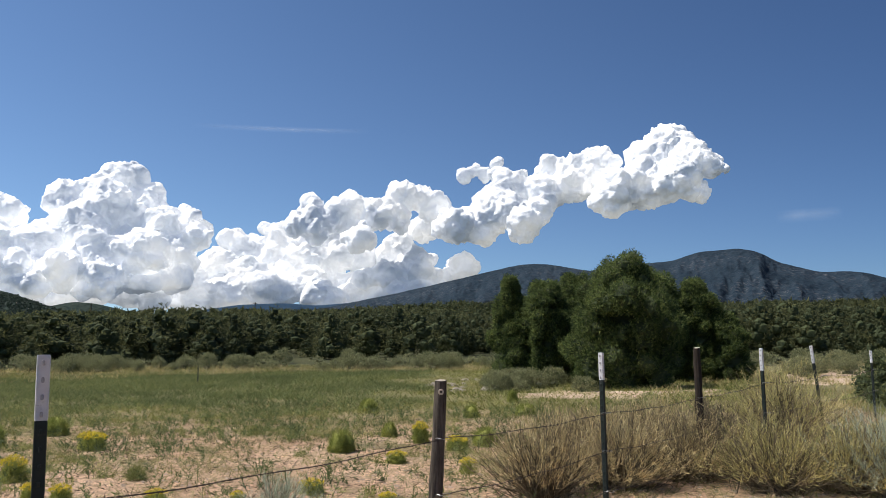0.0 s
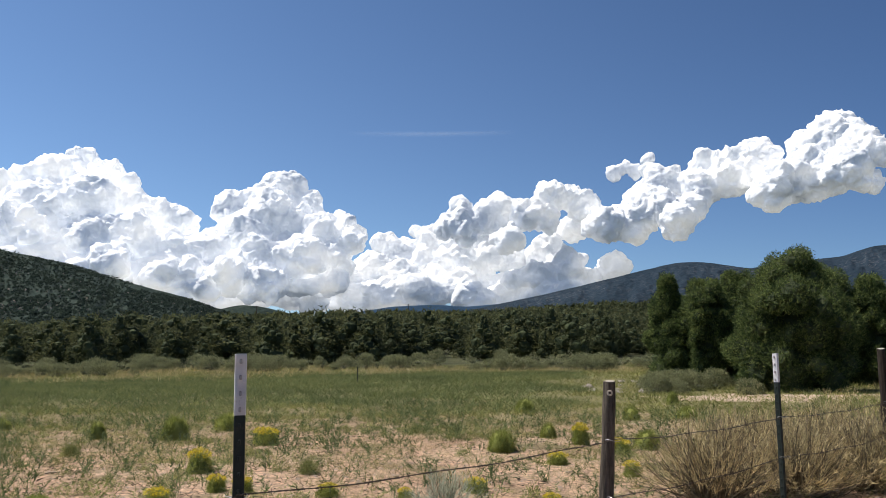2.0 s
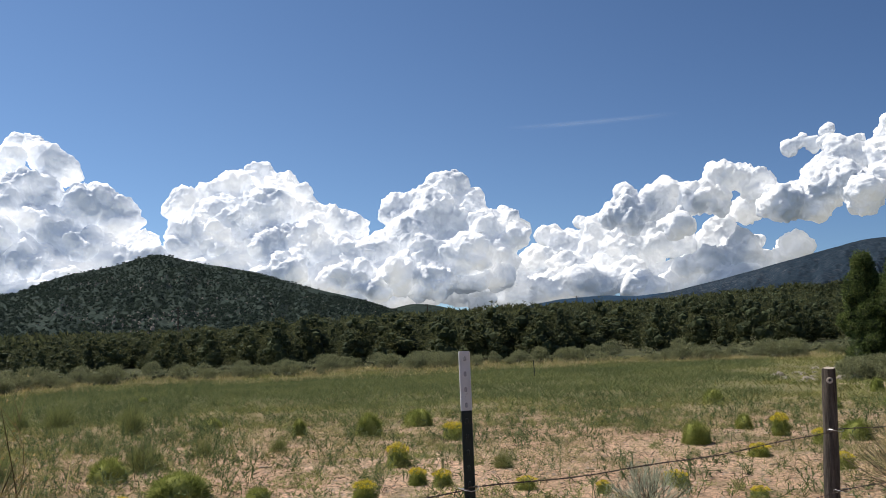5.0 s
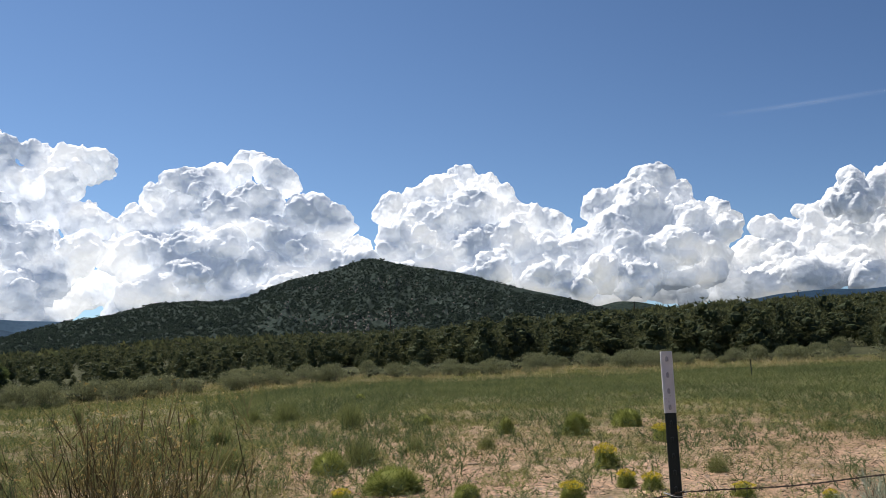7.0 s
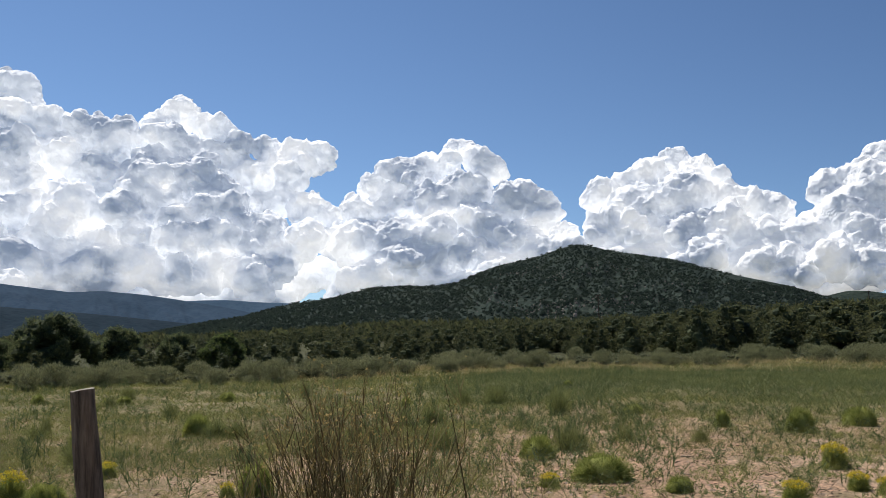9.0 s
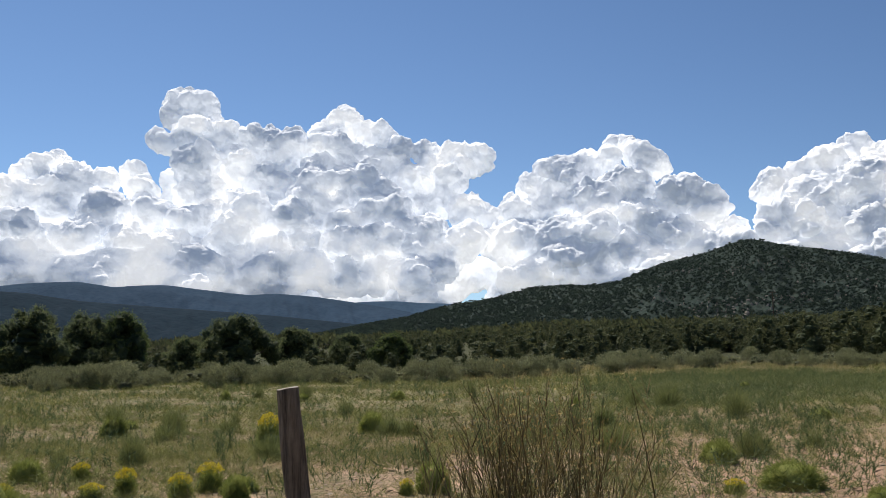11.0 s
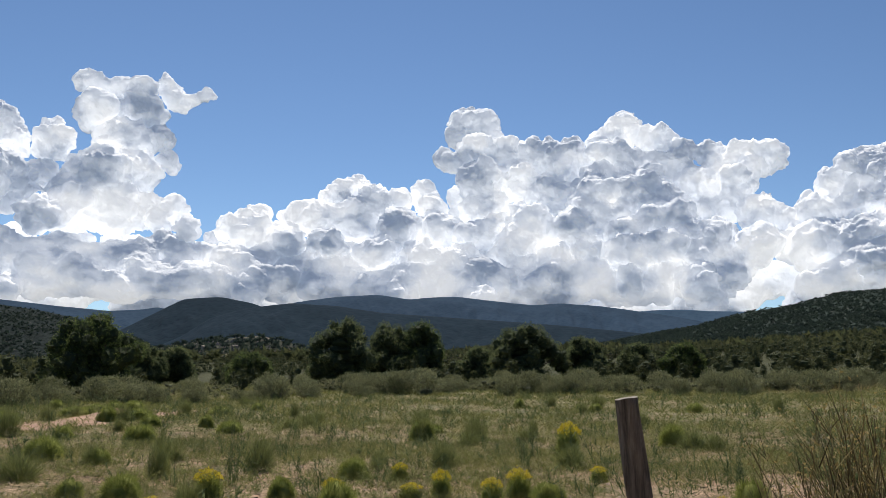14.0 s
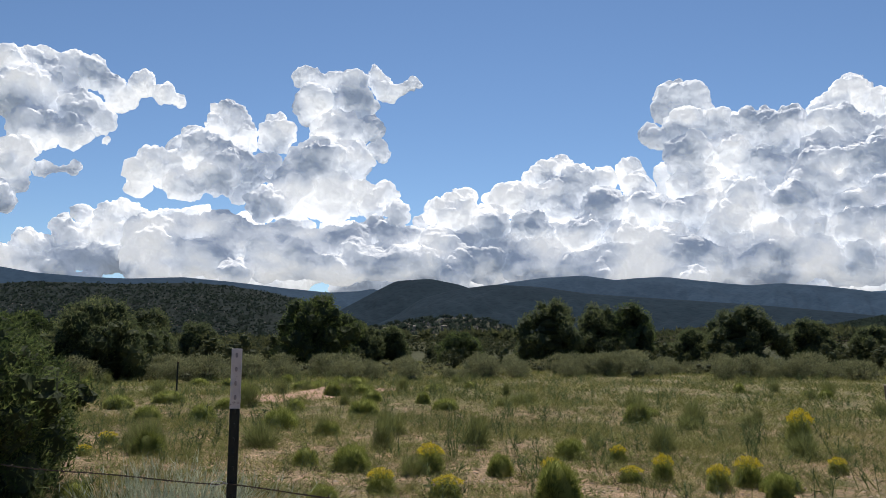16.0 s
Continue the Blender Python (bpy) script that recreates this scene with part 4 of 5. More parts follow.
lone = "dark rounded pinyon beyond the sagebrush"
for k, (az, r, h, w, sh) in enumerate([(102.1, 47, 3.75, 4.7, 0), (99.0, 60, 2.6, 3.0, 0), (97.2, 62, 2.4, 3.0, 0), (92.5, 60, 2.1, 3.4, 0), (86.6, 52, 4.1, 4.4, 0.3), (83.6, 54, 3.8, 3.6, 0.3),
                                       (81.5, 55, 3.9, 4.6, 0), (74.4, 56, 3.7, 4.8, 0), (70.6, 58, 2.9, 3.6, 0), (64.2, 58, 2.5, 2.8, 0.4), (77.5, 62, 2.6, 3.0, 0), (67.0, 62, 2.7, 3.0, 0),
                                       (119.6, 40, 2.4, 3.0, 0), (115.9, 33, 2.7, 4.0, 0), (112.8, 44, 2.7, 3.4, 0), (121.5, 30, 2.0, 3.0, 0), (109.5, 60, 2.6, 3.6, 0)]):
    x, y = bearing(az, r)
    plant_tree("pinyon_tree", lone, float(x), float(y), h, w, sh, 22000, 0.056, PINYON if k % 3 else JUNIPER, 60 + k, "scattered pinyons", 90, 6, 0.74)
plant_tree("juniper_tree", "low dark juniper beside the fence", *polar(122.8, 9.4), 1.42, 2.0, 0, 60000, 0.022, JUNIPER, 91, "", 130, 4)


# ---- woods ----
def tree_stamp(rng, n_leaves, leaf, lobes_n, level, shape, core=0.6, long=1.3):
    lobes = tree_lobes(rng, 1.0, 0.95, shape, lobes_n)
    p = crown_points(rng, lobes, n_leaves)
    return (*join([sprigs(rng, p, leaf * 1.4, 0.5, 0.45, 0.9, long), core_of(rng, lobes, level, core)]), len(p))


def scatter(name, label, category, stamps, places, rng, material, shade=None):
    """Many small plants joined into one stretch of growth. places: x, y, z, height, width."""
    P = np.asarray(places, float)
    pick = rng.integers(0, len(stamps), len(P))
    vs, fs, inner, k = [], [], [], 0
    for s, stamp in enumerate(stamps):
        v, f = stamp[:2]
        q = P[pick == s]
        if not len(q):
            continue
        a = rng.uniform(0, 2 * math.pi, len(q))
        c, d = np.cos(a)[:, None], np.sin(a)[:, None]
        w, h = q[:, 4:5], q[:, 3:4]
        V = np.stack([q[:, 0:1] + w * (c * v[:, 0] - d * v[:, 1]), q[:, 1:2] + w * (d * v[:, 0] + c * v[:, 1]), q[:, 2:3] + h * v[:, 2]], -1)
        F = f[None] + (np.arange(len(q)) * len(v))[:, None, None] + k
        vs.append(V.reshape(-1, 3))
        fs.append(F.reshape(-1, f.shape[1]))
        inner.append(np.tile(np.arange(len(f)) >= (stamp[2] if len(stamp) > 2 else len(f)), len(q)))
        k += len(q) * len(v)
    ob = part(name, (np.concatenate(vs), np.concatenate(fs)), material)
    # core faces take the dark colour painted for shade inside the plant
    if shade:
        ob.data.materials.append(shade)
        ob.data.polygons.foreach_set("material_index", np.concatenate(inner).astype(np.int32))
    return tagged(ob, label, category, "", "stuff")


rng = np.random.default_rng(11)


def belt(n, r0, r1, az0, az1, h0, h1, power=1.0):
    r = r0 + (r1 - r0) * rng.uniform(0, 1, n) ** power
    az = rng.uniform(az0, az1, n)
    x, y = bearing(az, r)
    h = rng.uniform(h0, h1, n)
    return np.stack([x, y, ground_z(x, y) - 0.1, h, h * rng.uniform(0.8, 1.35, n)], 1), az, r


front_stamps = [tree_stamp(rng, 1150, 0.034, 18, 1, s, 0.52, 1.5) for s in (0, 0, 0, 0, 0, 0.6)]
low_stamps = [tree_stamp(rng, 700, 0.042, 10, 1, s) for s in (0, 0, 0, 0.6)]
far_stamps = [tree_stamp(rng, 120, 0.070, 3, 1, s) for s in (0, 0, 0.6, 0)]
tiny_stamps = [tree_stamp(rng, 22, 0.26, 1, 1, s) for s in (0, 0.3, 1)]
speck_stamps = [tree_stamp(rng, 18, 0.36, 1, 1, s)[:2] for s in (0, 0.3, 0.4)]
speck_stamps = [(v[:54], f[:18]) for v, f in speck_stamps]

P, az, r = belt(720, 68, 116, -40, 64, 1.7, 4.6)
P[:, 3:] *= np.clip(1.0 - (az - 30) / 60, 0.55, 1.0)[:, None]
P = P[(r > 66 + 0.9 * np.clip(az - 30, 0, 40))]
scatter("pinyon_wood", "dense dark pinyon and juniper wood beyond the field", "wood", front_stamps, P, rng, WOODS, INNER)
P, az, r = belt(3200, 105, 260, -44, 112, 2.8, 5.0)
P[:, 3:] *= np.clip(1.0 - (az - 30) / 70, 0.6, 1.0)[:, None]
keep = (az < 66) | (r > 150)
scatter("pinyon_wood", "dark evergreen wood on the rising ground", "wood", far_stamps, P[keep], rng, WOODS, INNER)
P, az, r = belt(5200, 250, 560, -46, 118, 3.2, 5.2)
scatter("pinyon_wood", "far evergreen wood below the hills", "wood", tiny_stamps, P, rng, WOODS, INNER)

P, az, r = belt(250, 48, 84, 46, 126, 0.9, 2.2)
P[:, 0:2] *= np.interp(az, [58, 75, 100, 126], [1.08, 1.0, 0.95, 0.85])[:, None]
P[:, 2] = ground_z(P[:, 0], P[:, 1]) - 0.1
P[:, 3:] *= np.where((az > 84) & (az < 101), 0.6, 1.0)[:, None]
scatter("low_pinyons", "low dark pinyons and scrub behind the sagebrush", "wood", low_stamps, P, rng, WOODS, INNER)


def on_slope(grid, n, u0, u1, h0, h1):
    rows, cols = grid.shape[:2]
    i, j = (rng.uniform(u0, u1, n) * 35).astype(int), rng.uniform(2, cols - 3, n)
    a, t = j.astype(int), (j % 1)[:, None]
    p = grid[i, a] * (1 - t) + grid[i, a + 1] * t
    q = grid[i + 1, a] * (1 - t) + grid[i + 1, a + 1] * t
    s = rng.uniform(0, 1, (n, 1))
    p = p * (1 - s) + q * s
    h = rng.uniform(h0, h1, n)
    return np.column_stack([p, h, h * rng.uniform(0.9, 1.4, n)])


def clumped(P, scale, cut):
    d = np.array([noise.noise(Vector((p[0] * scale, p[1] * scale, 3.3))) for p in P])
    return P[d > cut - rng.uniform(0, 0.5, len(P))]


scatter("hill_trees", "dark pinyon trees dotted over the conical hill", "wood", speck_stamps, clumped(on_slope(CONE, 19000, 0.0, 0.985, 1.5, 2.8), 0.012, -0.12), rng, HILLTREE)
scatter("hill_trees", "dark pinyon trees over the wooded hill", "wood", speck_stamps, clumped(on_slope(LEFT, 11000, 0.0, 0.985, 1.5, 2.8), 0.012, -0.08), rng, HILLTREE)
rock_stamps = [(BALL[1][0] * rng.uniform(0.6, 1.2, (12, 1)) * np.array([0.5, 0.5, 0.8]), BALL[1][1]) for _ in range(4)]
CUTS = clumped(on_slope(CONE, 6400, 0.05, 0.75, 1.1, 2.4), 0.016, 0.45)
CUTS = CUTS[np.degrees(np.arctan2(-CUTS[:, 0], CUTS[:, 1])) + rng.normal(0, 1.5, len(CUTS)) < 45.5]
scatter("hill_rocks", "pale rock outcrops and bare cuts on the conical hill", "rocks", rock_stamps, CUTS, rng, HILLROCK)
scatter("hill_rocks", "pale rock outcrops and clearings on the wooded hill", "rocks", rock_stamps, clumped(on_slope(LEFT, 1800, 0.05, 0.75, 1.1, 2.4), 0.014, 0.48), rng, HILLROCK)
scatter("hill_rocks", "pale rocks on the low knoll", "rocks", rock_stamps, on_slope(KNOLL, 260, 0.1, 0.9, 1.8, 4.0), rng, HILLROCK)
scatter("hill_trees", "scattered dark trees on the pale knoll", "wood", speck_stamps, on_slope(KNOLL, 900, 0.0, 1.0, 2.4, 5.0), rng, HILLTREE)


# ---- fence ----
def t_post(x, y, top, tip, turn, lean=(0.0, 0.0), name="steel_fence_post", label="dark green steel T-post with white painted tip"):
    """Rolled T section with studs on its face; turn: where the face looks, degrees to the left from +y."""
    z = float(ground_z(x, y))
    t = thing(name, label, "fence post", "fence posts", "", (x, y, z))
    t.rotation_euler = (radians(lean[0]), radians(lean[1]), radians(turn))
    h = top - z
    # section: the flange faces +y, the web runs back
    grow_x = 1.06
    ring = [(-0.021, 0.004), (-0.019, 0.009), (0.019, 0.009), (0.021, 0.004), (0.004, 0.001), (0.0035, -0.036), (-0.0035, -0.036), (-0.004, 0.001)]

    def shaft(z0, z1, grow):
        bm = bmesh.new()
        rows = [[bm.verts.new((px * grow * grow_x, py * grow, zz)) for px, py in ring] for zz in (z0, z0 + 0.3 * (z1 - z0), z1 - 0.004, z1)]
        for p in rows[-1]:
            p.co.x *= 0.9
            p.co.y *= 0.9
        for a, b in zip(rows, rows[1:]):
            for k in range(len(ring)):
                bm.faces.new((a[k], a[(k + 1) % len(ring)], b[(k + 1) % len(ring)], b[k]))
        bm.faces.new(rows[-1])
        bm.faces.new(rows[0][::-1])
        return bm

    part("post_shaft", shaft(-0.25, h - tip, 1.0), DARKGREEN, t)
    white = part("painted_tip", shaft(h - tip, h, 1.05), TIP, t, "scuffed white paint")
    n = int(h / 0.062)
    me = None
    for k in range(n):
        zz = h - 0.03 - k * 0.062
        if zz < 0.1:
            break
        bm = bmesh.new()
        bmesh.ops.create_cube(bm, size=1, matrix=Matrix.LocRotScale((0, 0.012, 0), None, (0.011, 0.014, 0.020)))
        bmesh.ops.bevel(bm, geom=bm.edges[:], offset=0.003, segments=1, affect="EDGES")
        up = zz > h - tip
        s = part("stud", bm, STUDPAINT if up else DARKGREEN, white if up else t)
        s.location = (0, 0, zz)
    return t


def wood_post(x, y, bx, by, top, r0, r1, material, seed, label, slant=0.0, split=False):
    """A weathered round post with checks, a worn top and knots; leans from its base bx, by to x, y."""
    rng = np.random.default_rng(seed)
    z = float(ground_z(bx, by))
    t = thing("wooden_fence_post", label, "fence post", "fence posts", "", (bx, by, z))
    sides, rows = 28, 26
    ph = rng.uniform(0, 6, 8)
    cracks = rng.uniform(0, 2 * math.pi, 5)
    v, f = [], []
    h = top - z
    for i in range(rows):
        u = i / (rows - 1)
        zz = -0.2 + (h + 0.2) * u
        cx, cy = (x - bx) * u + 0.006 * math.sin(5 * u + ph[0]), (y - by) * u + 0.006 * math.sin(4 * u + ph[1])
        for k in range(sides):
            a = 2 * math.pi * k / sides
            r = r0 + (r1 - r0) * u
            r *= 1 + 0.07 * math.sin(2 * a + ph[2] + 3 * u) + 0.045 * math.sin(3 * a + ph[3] + 5 * u) + 0.045 * math.sin(7 * u * 3 + 2 * a + ph[4])
            for c in cracks:
                d = abs((a - c - 0.25 * math.sin(4 * u + c) + math.pi) % (2 * math.pi) - math.pi)
                r *= 1 - 0.16 * max(0, 1 - d / 0.16) * (0.5 + 0.5 * math.sin(7 * u + c * 3) ** 2)
            if split and u < 0.66 and math.cos(a - 1.8) > 0.2:
                r *= 1.28
            zk = zz + (slant * r * math.cos(a - 1.2) if u > 0.97 else 0) + (0.0015 * math.sin(3 * a + ph[5]) if u > 0.97 else 0)
            v.append((cx + r * math.cos(a), cy + r * math.sin(a), zk))
    for i in range(rows - 1):
        for k in range(sides):
            f.append((i * sides + k, i * sides + (k + 1) % sides, (i + 1) * sides + (k + 1) % sides, (i + 1) * sides + k))
    body = part("post_body", (np.array(v), np.array(f)), material, t, "", True)
    last = v[-sides:]
    mid = np.mean(last, axis=0)
    cap, cf = [], []
    for s in (1.0, 0.75, 0.35):
        for k, p in enumerate(last):
            q = mid + (np.array(p) - mid) * s
            q[2] += 0.003 * (1 - s) + 0.0025 * math.sin(k * 1.7 + s * 9) * (s < 1)
            cap.append(q)
    cap.append(mid + [0, 0, 0.003])
    for i in range(2):
        for k in range(sides):
            cf.append((i * sides + k, i * sides + (k + 1) % sides, (i + 1) * sides + (k + 1) % sides, (i + 1) * sides + k))
    for k in range(0, sides, 2):
        cf.append((3 * sides, 2 * sides + k, 2 * sides + (k + 1) % sides, 2 * sides + (k + 2) % sides))
    part("post_top", (np.array(cap), np.array(cf)), ENDWOOD, t, "pale split end grain", True)
    return t


# place, top height and length of the white tip


A, B = (-1.47, 3.12), (-4.26, -1.60)
T2, T3, T4, T5 = polar(-10.4, 7.55), polar(-20.4, 11.4), polar(-23.8, 14.2), polar(-26.6, 18.0)
Wd, St, Ld = (-0.03, 5.3), polar(-16.5, 9.6), (-3.37, 0.87)
END = (-5.3, -4.3)
t_post(*A, 1.413, 0.238, 205)
t_post(*B, 1.365, 0.265, 285)
t_post(*T2, 1.392, 0.236, 130)
t_post(*T3, 1.42, 0.28, 120)
t_post(*T4, 1.46, 0.27, 120, (-4.8, 2.8))
t_post(*T5, 1.36, 0.23, 120)
t_post(*END, 1.40, 0.24, 300)
wood_post(*Wd, -0.10, 5.3, 1.235, 0.045, 0.038, OLDWOOD, 1, "grey weathered wooden post with cracked bark and a pale knot", 0.1)
wood_post(*St, St[0] + 0.03, St[1], 1.43, 0.043, 0.036, DARKWOOD, 2, "thin dark brown split wooden stake", 0.2, True)
wood_post(*Ld, -3.31, 1.03, 1.285, 0.052, 0.044, BROWNWOOD, 3, "leaning cracked brown wooden post with slanted top", 0.16)

knot = bmesh.new()
for k in range(20):
    a = 2 * math.pi * k / 20
    for rr, yy in ((0.019, 0.0), (0.016, -0.012), (0.008, -0.010), (0.007, 0.004)):
        knot.verts.new((rr * math.cos(a), yy, rr * math.sin(a)))
knot.verts.ensure_lookup_table()
for k in range(20):
    for j in range(3):
        knot.faces.new([knot.verts[i] for i in (k * 4 + j, ((k + 1) % 20) * 4 + j, ((k + 1) % 20) * 4 + j + 1, k * 4 + j + 1)])
w_post = [o for o in scene.objects if o.name.startswith("wooden_fence_post")][0]
kn = part("knot", knot, ENDWOOD, w_post, "pale ring-shaped knot", True)
kn.location = (0.075, -0.036, 1.165)


def barbed_wire(z_at, name_label, posts, seed):
    """Two twisted strands from post to post with a slight sag, and four-point barbs."""
    rng = np.random.default_rng(seed)
    t = thing("barbed_wire", name_label, "wire", "fence wires")
    tubes, barbs = [], []
    for (p, zp), (q, zq) in zip(zip(posts, z_at), zip(posts[1:], z_at[1:])):
        a, b = np.array([*p, zp]), np.array([*q, zq])
        L = np.linalg.norm(b - a)
        n = int(L / 0.02)
        u = np.linspace(0, 1, n)
        c = a + (b - a) * u[:, None]
        c[:, 2] -= 0.028 * L / 2.6 * 4 * u * (1 - u) + 0.004 * np.sin(u * 17 + seed)
        d = (b - a) / L
        s = np.cross(d, [0, 0, 1.0])
        o = np.cross(s, d)
        ph = u * L / 0.075 * 2 * math.pi
        for k in (0, math.pi):
            path = c + 0.0022 * (np.cos(ph + k)[:, None] * s + np.sin(ph + k)[:, None] * o)
            tubes.append(tube(path, 0.0017, 4, False))
        for m in np.arange(0.07, L - 0.03, 0.125):
            x = c[min(n - 1, int(m / L * n))]
            for _ in range(2):
                w = rng.normal(size=3)
                w -= d * (w @ d)
                w /= np.linalg.norm(w)
                barbs.append(tube([x - w * 0.016 + d * 0.003, x + d * rng.uniform(-0.004, 0.004), x + w * 0.016 - d * 0.003], [0.0006, 0.0017, 0.0006], 4, False))
    part("strand", join(tubes), WIRE, t)
    tagged(part("barbs", join(barbs), WIRE, t), kind="stuff")
    for p, z in zip(posts[:-1], z_at):
        ring = [(p[0] + 0.042 * math.cos(k) , p[1] + 0.042 * math.sin(k), z + 0.006 * math.sin(2 * k)) for k in np.linspace(0, 2 * math.pi, 14)]
        part("wire_clip", tube(ring, 0.0016, 4, False), STEEL, t, "galvanised wire clip")
    return t


def beside(p, off):
    return (p[0] + off[0], p[1] + off[1])


RUN = [T5, T4, T3, St, T2, Wd, A, Ld, B, END]
RUN = [beside(p, (0.02, -0.045) if k not in (5, 6) else (0.01, -0.042)) for k, p in enumerate(RUN)]
barbed_wire([1.0, 1.0, 0.99, 0.90, 0.875, 0.885, 0.875, 0.80, 0.775, 0.82], "rusty top strand of barbed wire on the fence", RUN, 1)
barbed_wire([0.62, 0.62, 0.62, 0.57, 0.555, 0.55, 0.52, 0.48, 0.45, 0.48], "rusty middle strand of barbed wire on the fence", RUN, 2)
barbed_wire([0.3, 0.3, 0.3, 0.20, 0.22, 0.22, 0.22, 0.2, 0.2, 0.2], "rusty low strand of barbed wire on the fence", RUN, 3)


def thin_post(x, y, h):
    z = float(ground_z(x, y))
    t = thing("steel_field_post", "thin dark steel post standing in the field", "post", "", "", (x, y, z))
    part("rod", tube([(0, 0, -0.1), (0.01, 0, h * 0.5), (0.0, 0, h)], [0.022, 0.021, 0.02], 6), DARKGREEN, t)
    part("post_tip", tube([(0, 0, h), (0.0, 0, h + 0.03)], [0.024, 0.02], 6), WIRE, t)


thin_post(*polar(16.15, 35), 0.62)
thin_post(*polar(111.2, 21), 0.75)


# ---- near shrubs ----
def twiggy(name, label, x, y, height, width, n, tips, seed, stem_mat, tip_mat, tip_name="twig_growth", rad=0.006, buds=0, group="", spread=1.0, tip_len=(0.14, 0.34), tip_from=0.4, root=0.09, bud=0.011, tip_rad=0.45, tip_wild=0.42, bend=0.12):
    rng = np.random.default_rng(seed)
    z = float(ground_z(x, y))
    t = thing(name, label, "shrub", group, "", (x, y, z - 0.02))
    base = np.column_stack([rng.normal(0, width * root, n), rng.normal(0, width * root, n), np.zeros(n)])
    a = rng.uniform(0, 2 * math.pi, n)
    tilt = radians(72) * rng.uniform(0, 1, n) ** 0.75 * spread
    way = np.column_stack([np.cos(a) * np.sin(tilt), np.sin(a) * np.sin(tilt), np.cos(tilt)])
    L = rng.uniform(0.72, 0.98, n) / np.sqrt((np.sin(tilt) / (width / 2)) ** 2 + (np.cos(tilt) / height) ** 2)
    tagged(part("branchwork", stems(rng, base, way, L, rad * rng.uniform(0.6, 1.3, n), bend, 4, 3), stem_mat, t), kind="stuff")
    k = rng.integers(0, n, tips)
    u = rng.uniform(tip_from, 0.98, tips)
    start = base[k] + way[k] * (L[k] * u)[:, None]
    w2 = way[k] + rng.normal(0, tip_wild, (tips, 3)) + np.array([0, 0, 0.3])
    l2 = height * rng.uniform(*tip_len, tips)
    l2 = np.minimum(l2, np.maximum(0.05, (height * 1.04 - start[:, 2])))
    tagged(part(tip_name, stems(rng, start, w2, l2, rad * tip_rad * rng.uniform(0.7, 1.3, tips), 0.12, 2, 2), tip_mat, t), kind="stuff")
    if buds:
        q = rng.integers(0, tips, buds)
        w3 = w2[q] / np.linalg.norm(w2[q], axis=1, keepdims=True)
        tagged(part("seed_growth", leaves(rng, start[q] + w3 * l2[q][:, None] * 0.95, bud, 0.5, 1.5), BUDS, t, "dry pale buds"), kind="stuff")
    return t


rb = "rounded tan and grey rabbitbrush full of fine twigs beside the fence"
for k, (az, r, h, w, m) in enumerate([(-6.3, 8.5, 0.90, 1.5, STRAW), (-11.4, 8.9, 0.93, 1.35, STRAW), (-15.4, 9.5, 0.92, 1.4, STRAW), (-20.8, 9.0, 0.84, 1.5, OLIVE), (-24.9, 9.2, 0.76, 1.2, OLIVE),
                                       (-21.4, 13.2, 1.26, 2.0, OLIVE), (-17.2, 9.9, 0.98, 1.0, TWIG), (-27.6, 10.8, 0.75, 1.3, OLIVE), (-13.2, 11.0, 0.86, 1.6, STRAW), (-9.0, 10.8, 0.8, 1.5, STRAW)]):
    twiggy("rabbitbrush", rb, *polar(az, r), h, w, 460, 6000, 300 + k, TWIG, m, rad=0.0064, tip_rad=0.42, tip_wild=0.6, bend=0.26, group="rabbitbrush by the fence", tip_len=(0.04, 0.11), tip_from=0.52)
twiggy("dry_shrub", "tall sparse dry shrub with olive stems and pale buds", *polar(58.6, 4.9), 1.36, 1.75, 104, 1350, 330, DRYSTEM, DRYSTEM, rad=0.0070, tip_rad=0.42, tip_wild=0.36, bend=0.14, tip_from=0.28, buds=2300, spread=0.42, tip_len=(0.08, 0.24), root=0.12, bud=0.0105)
twiggy("dry_shrub", "low sparse dry shrub with thin upright stems", *polar(48.0, 4.6), 1.0, 0.9, 42, 80, 331, DRYSTEM, OLIVE, rad=0.004, buds=60, spread=0.5)
twiggy("dry_shrub", "low sparse dry shrub with thin upright stems", *polar(64.0, 4.5), 0.95, 0.9, 46, 90, 332, DRYSTEM, OLIVE, rad=0.004, buds=60, spread=0.6)
twiggy("pale_sage", "pale silvery sage beside the fence", *polar(112.5, 6.0), 0.74, 1.9, 420, 9500, 333, PALESAGE, PALESAGE, "leafy_growth", 0.0042, group="pale sage", tip_len=(0.05, 0.13), tip_from=0.25)
twiggy("pale_sage", "pale silvery sage beside the fence", *polar(-27.6, 9.2), 0.95, 1.6, 300, 6500, 334, TWIG, PALESAGE, "leafy_growth", 0.0045, group="pale sage", tip_len=(0.05, 0.14), tip_from=0.3)
twiggy("pale_sage", "small pale silvery sage near the fence", *polar(11.0, 7.6), 0.42, 0.8, 110, 1200, 335, TWIG, PALESAGE, "leafy_growth", 0.004, group="pale sage")


plant_tree("juniper_tree", "small dark green juniper beside the dirt track", *polar(-27.2, 20.5), 1.15, 1.15, 0, 6000, 0.035, PINYON, 92, "", 70, 4)
wood_post(*polar(-27.75, 12.5), *polar(-27.75, 12.5), 1.53, 0.05, 0.045, DARKWOOD, 4, "tall dark brown wooden post by the track")


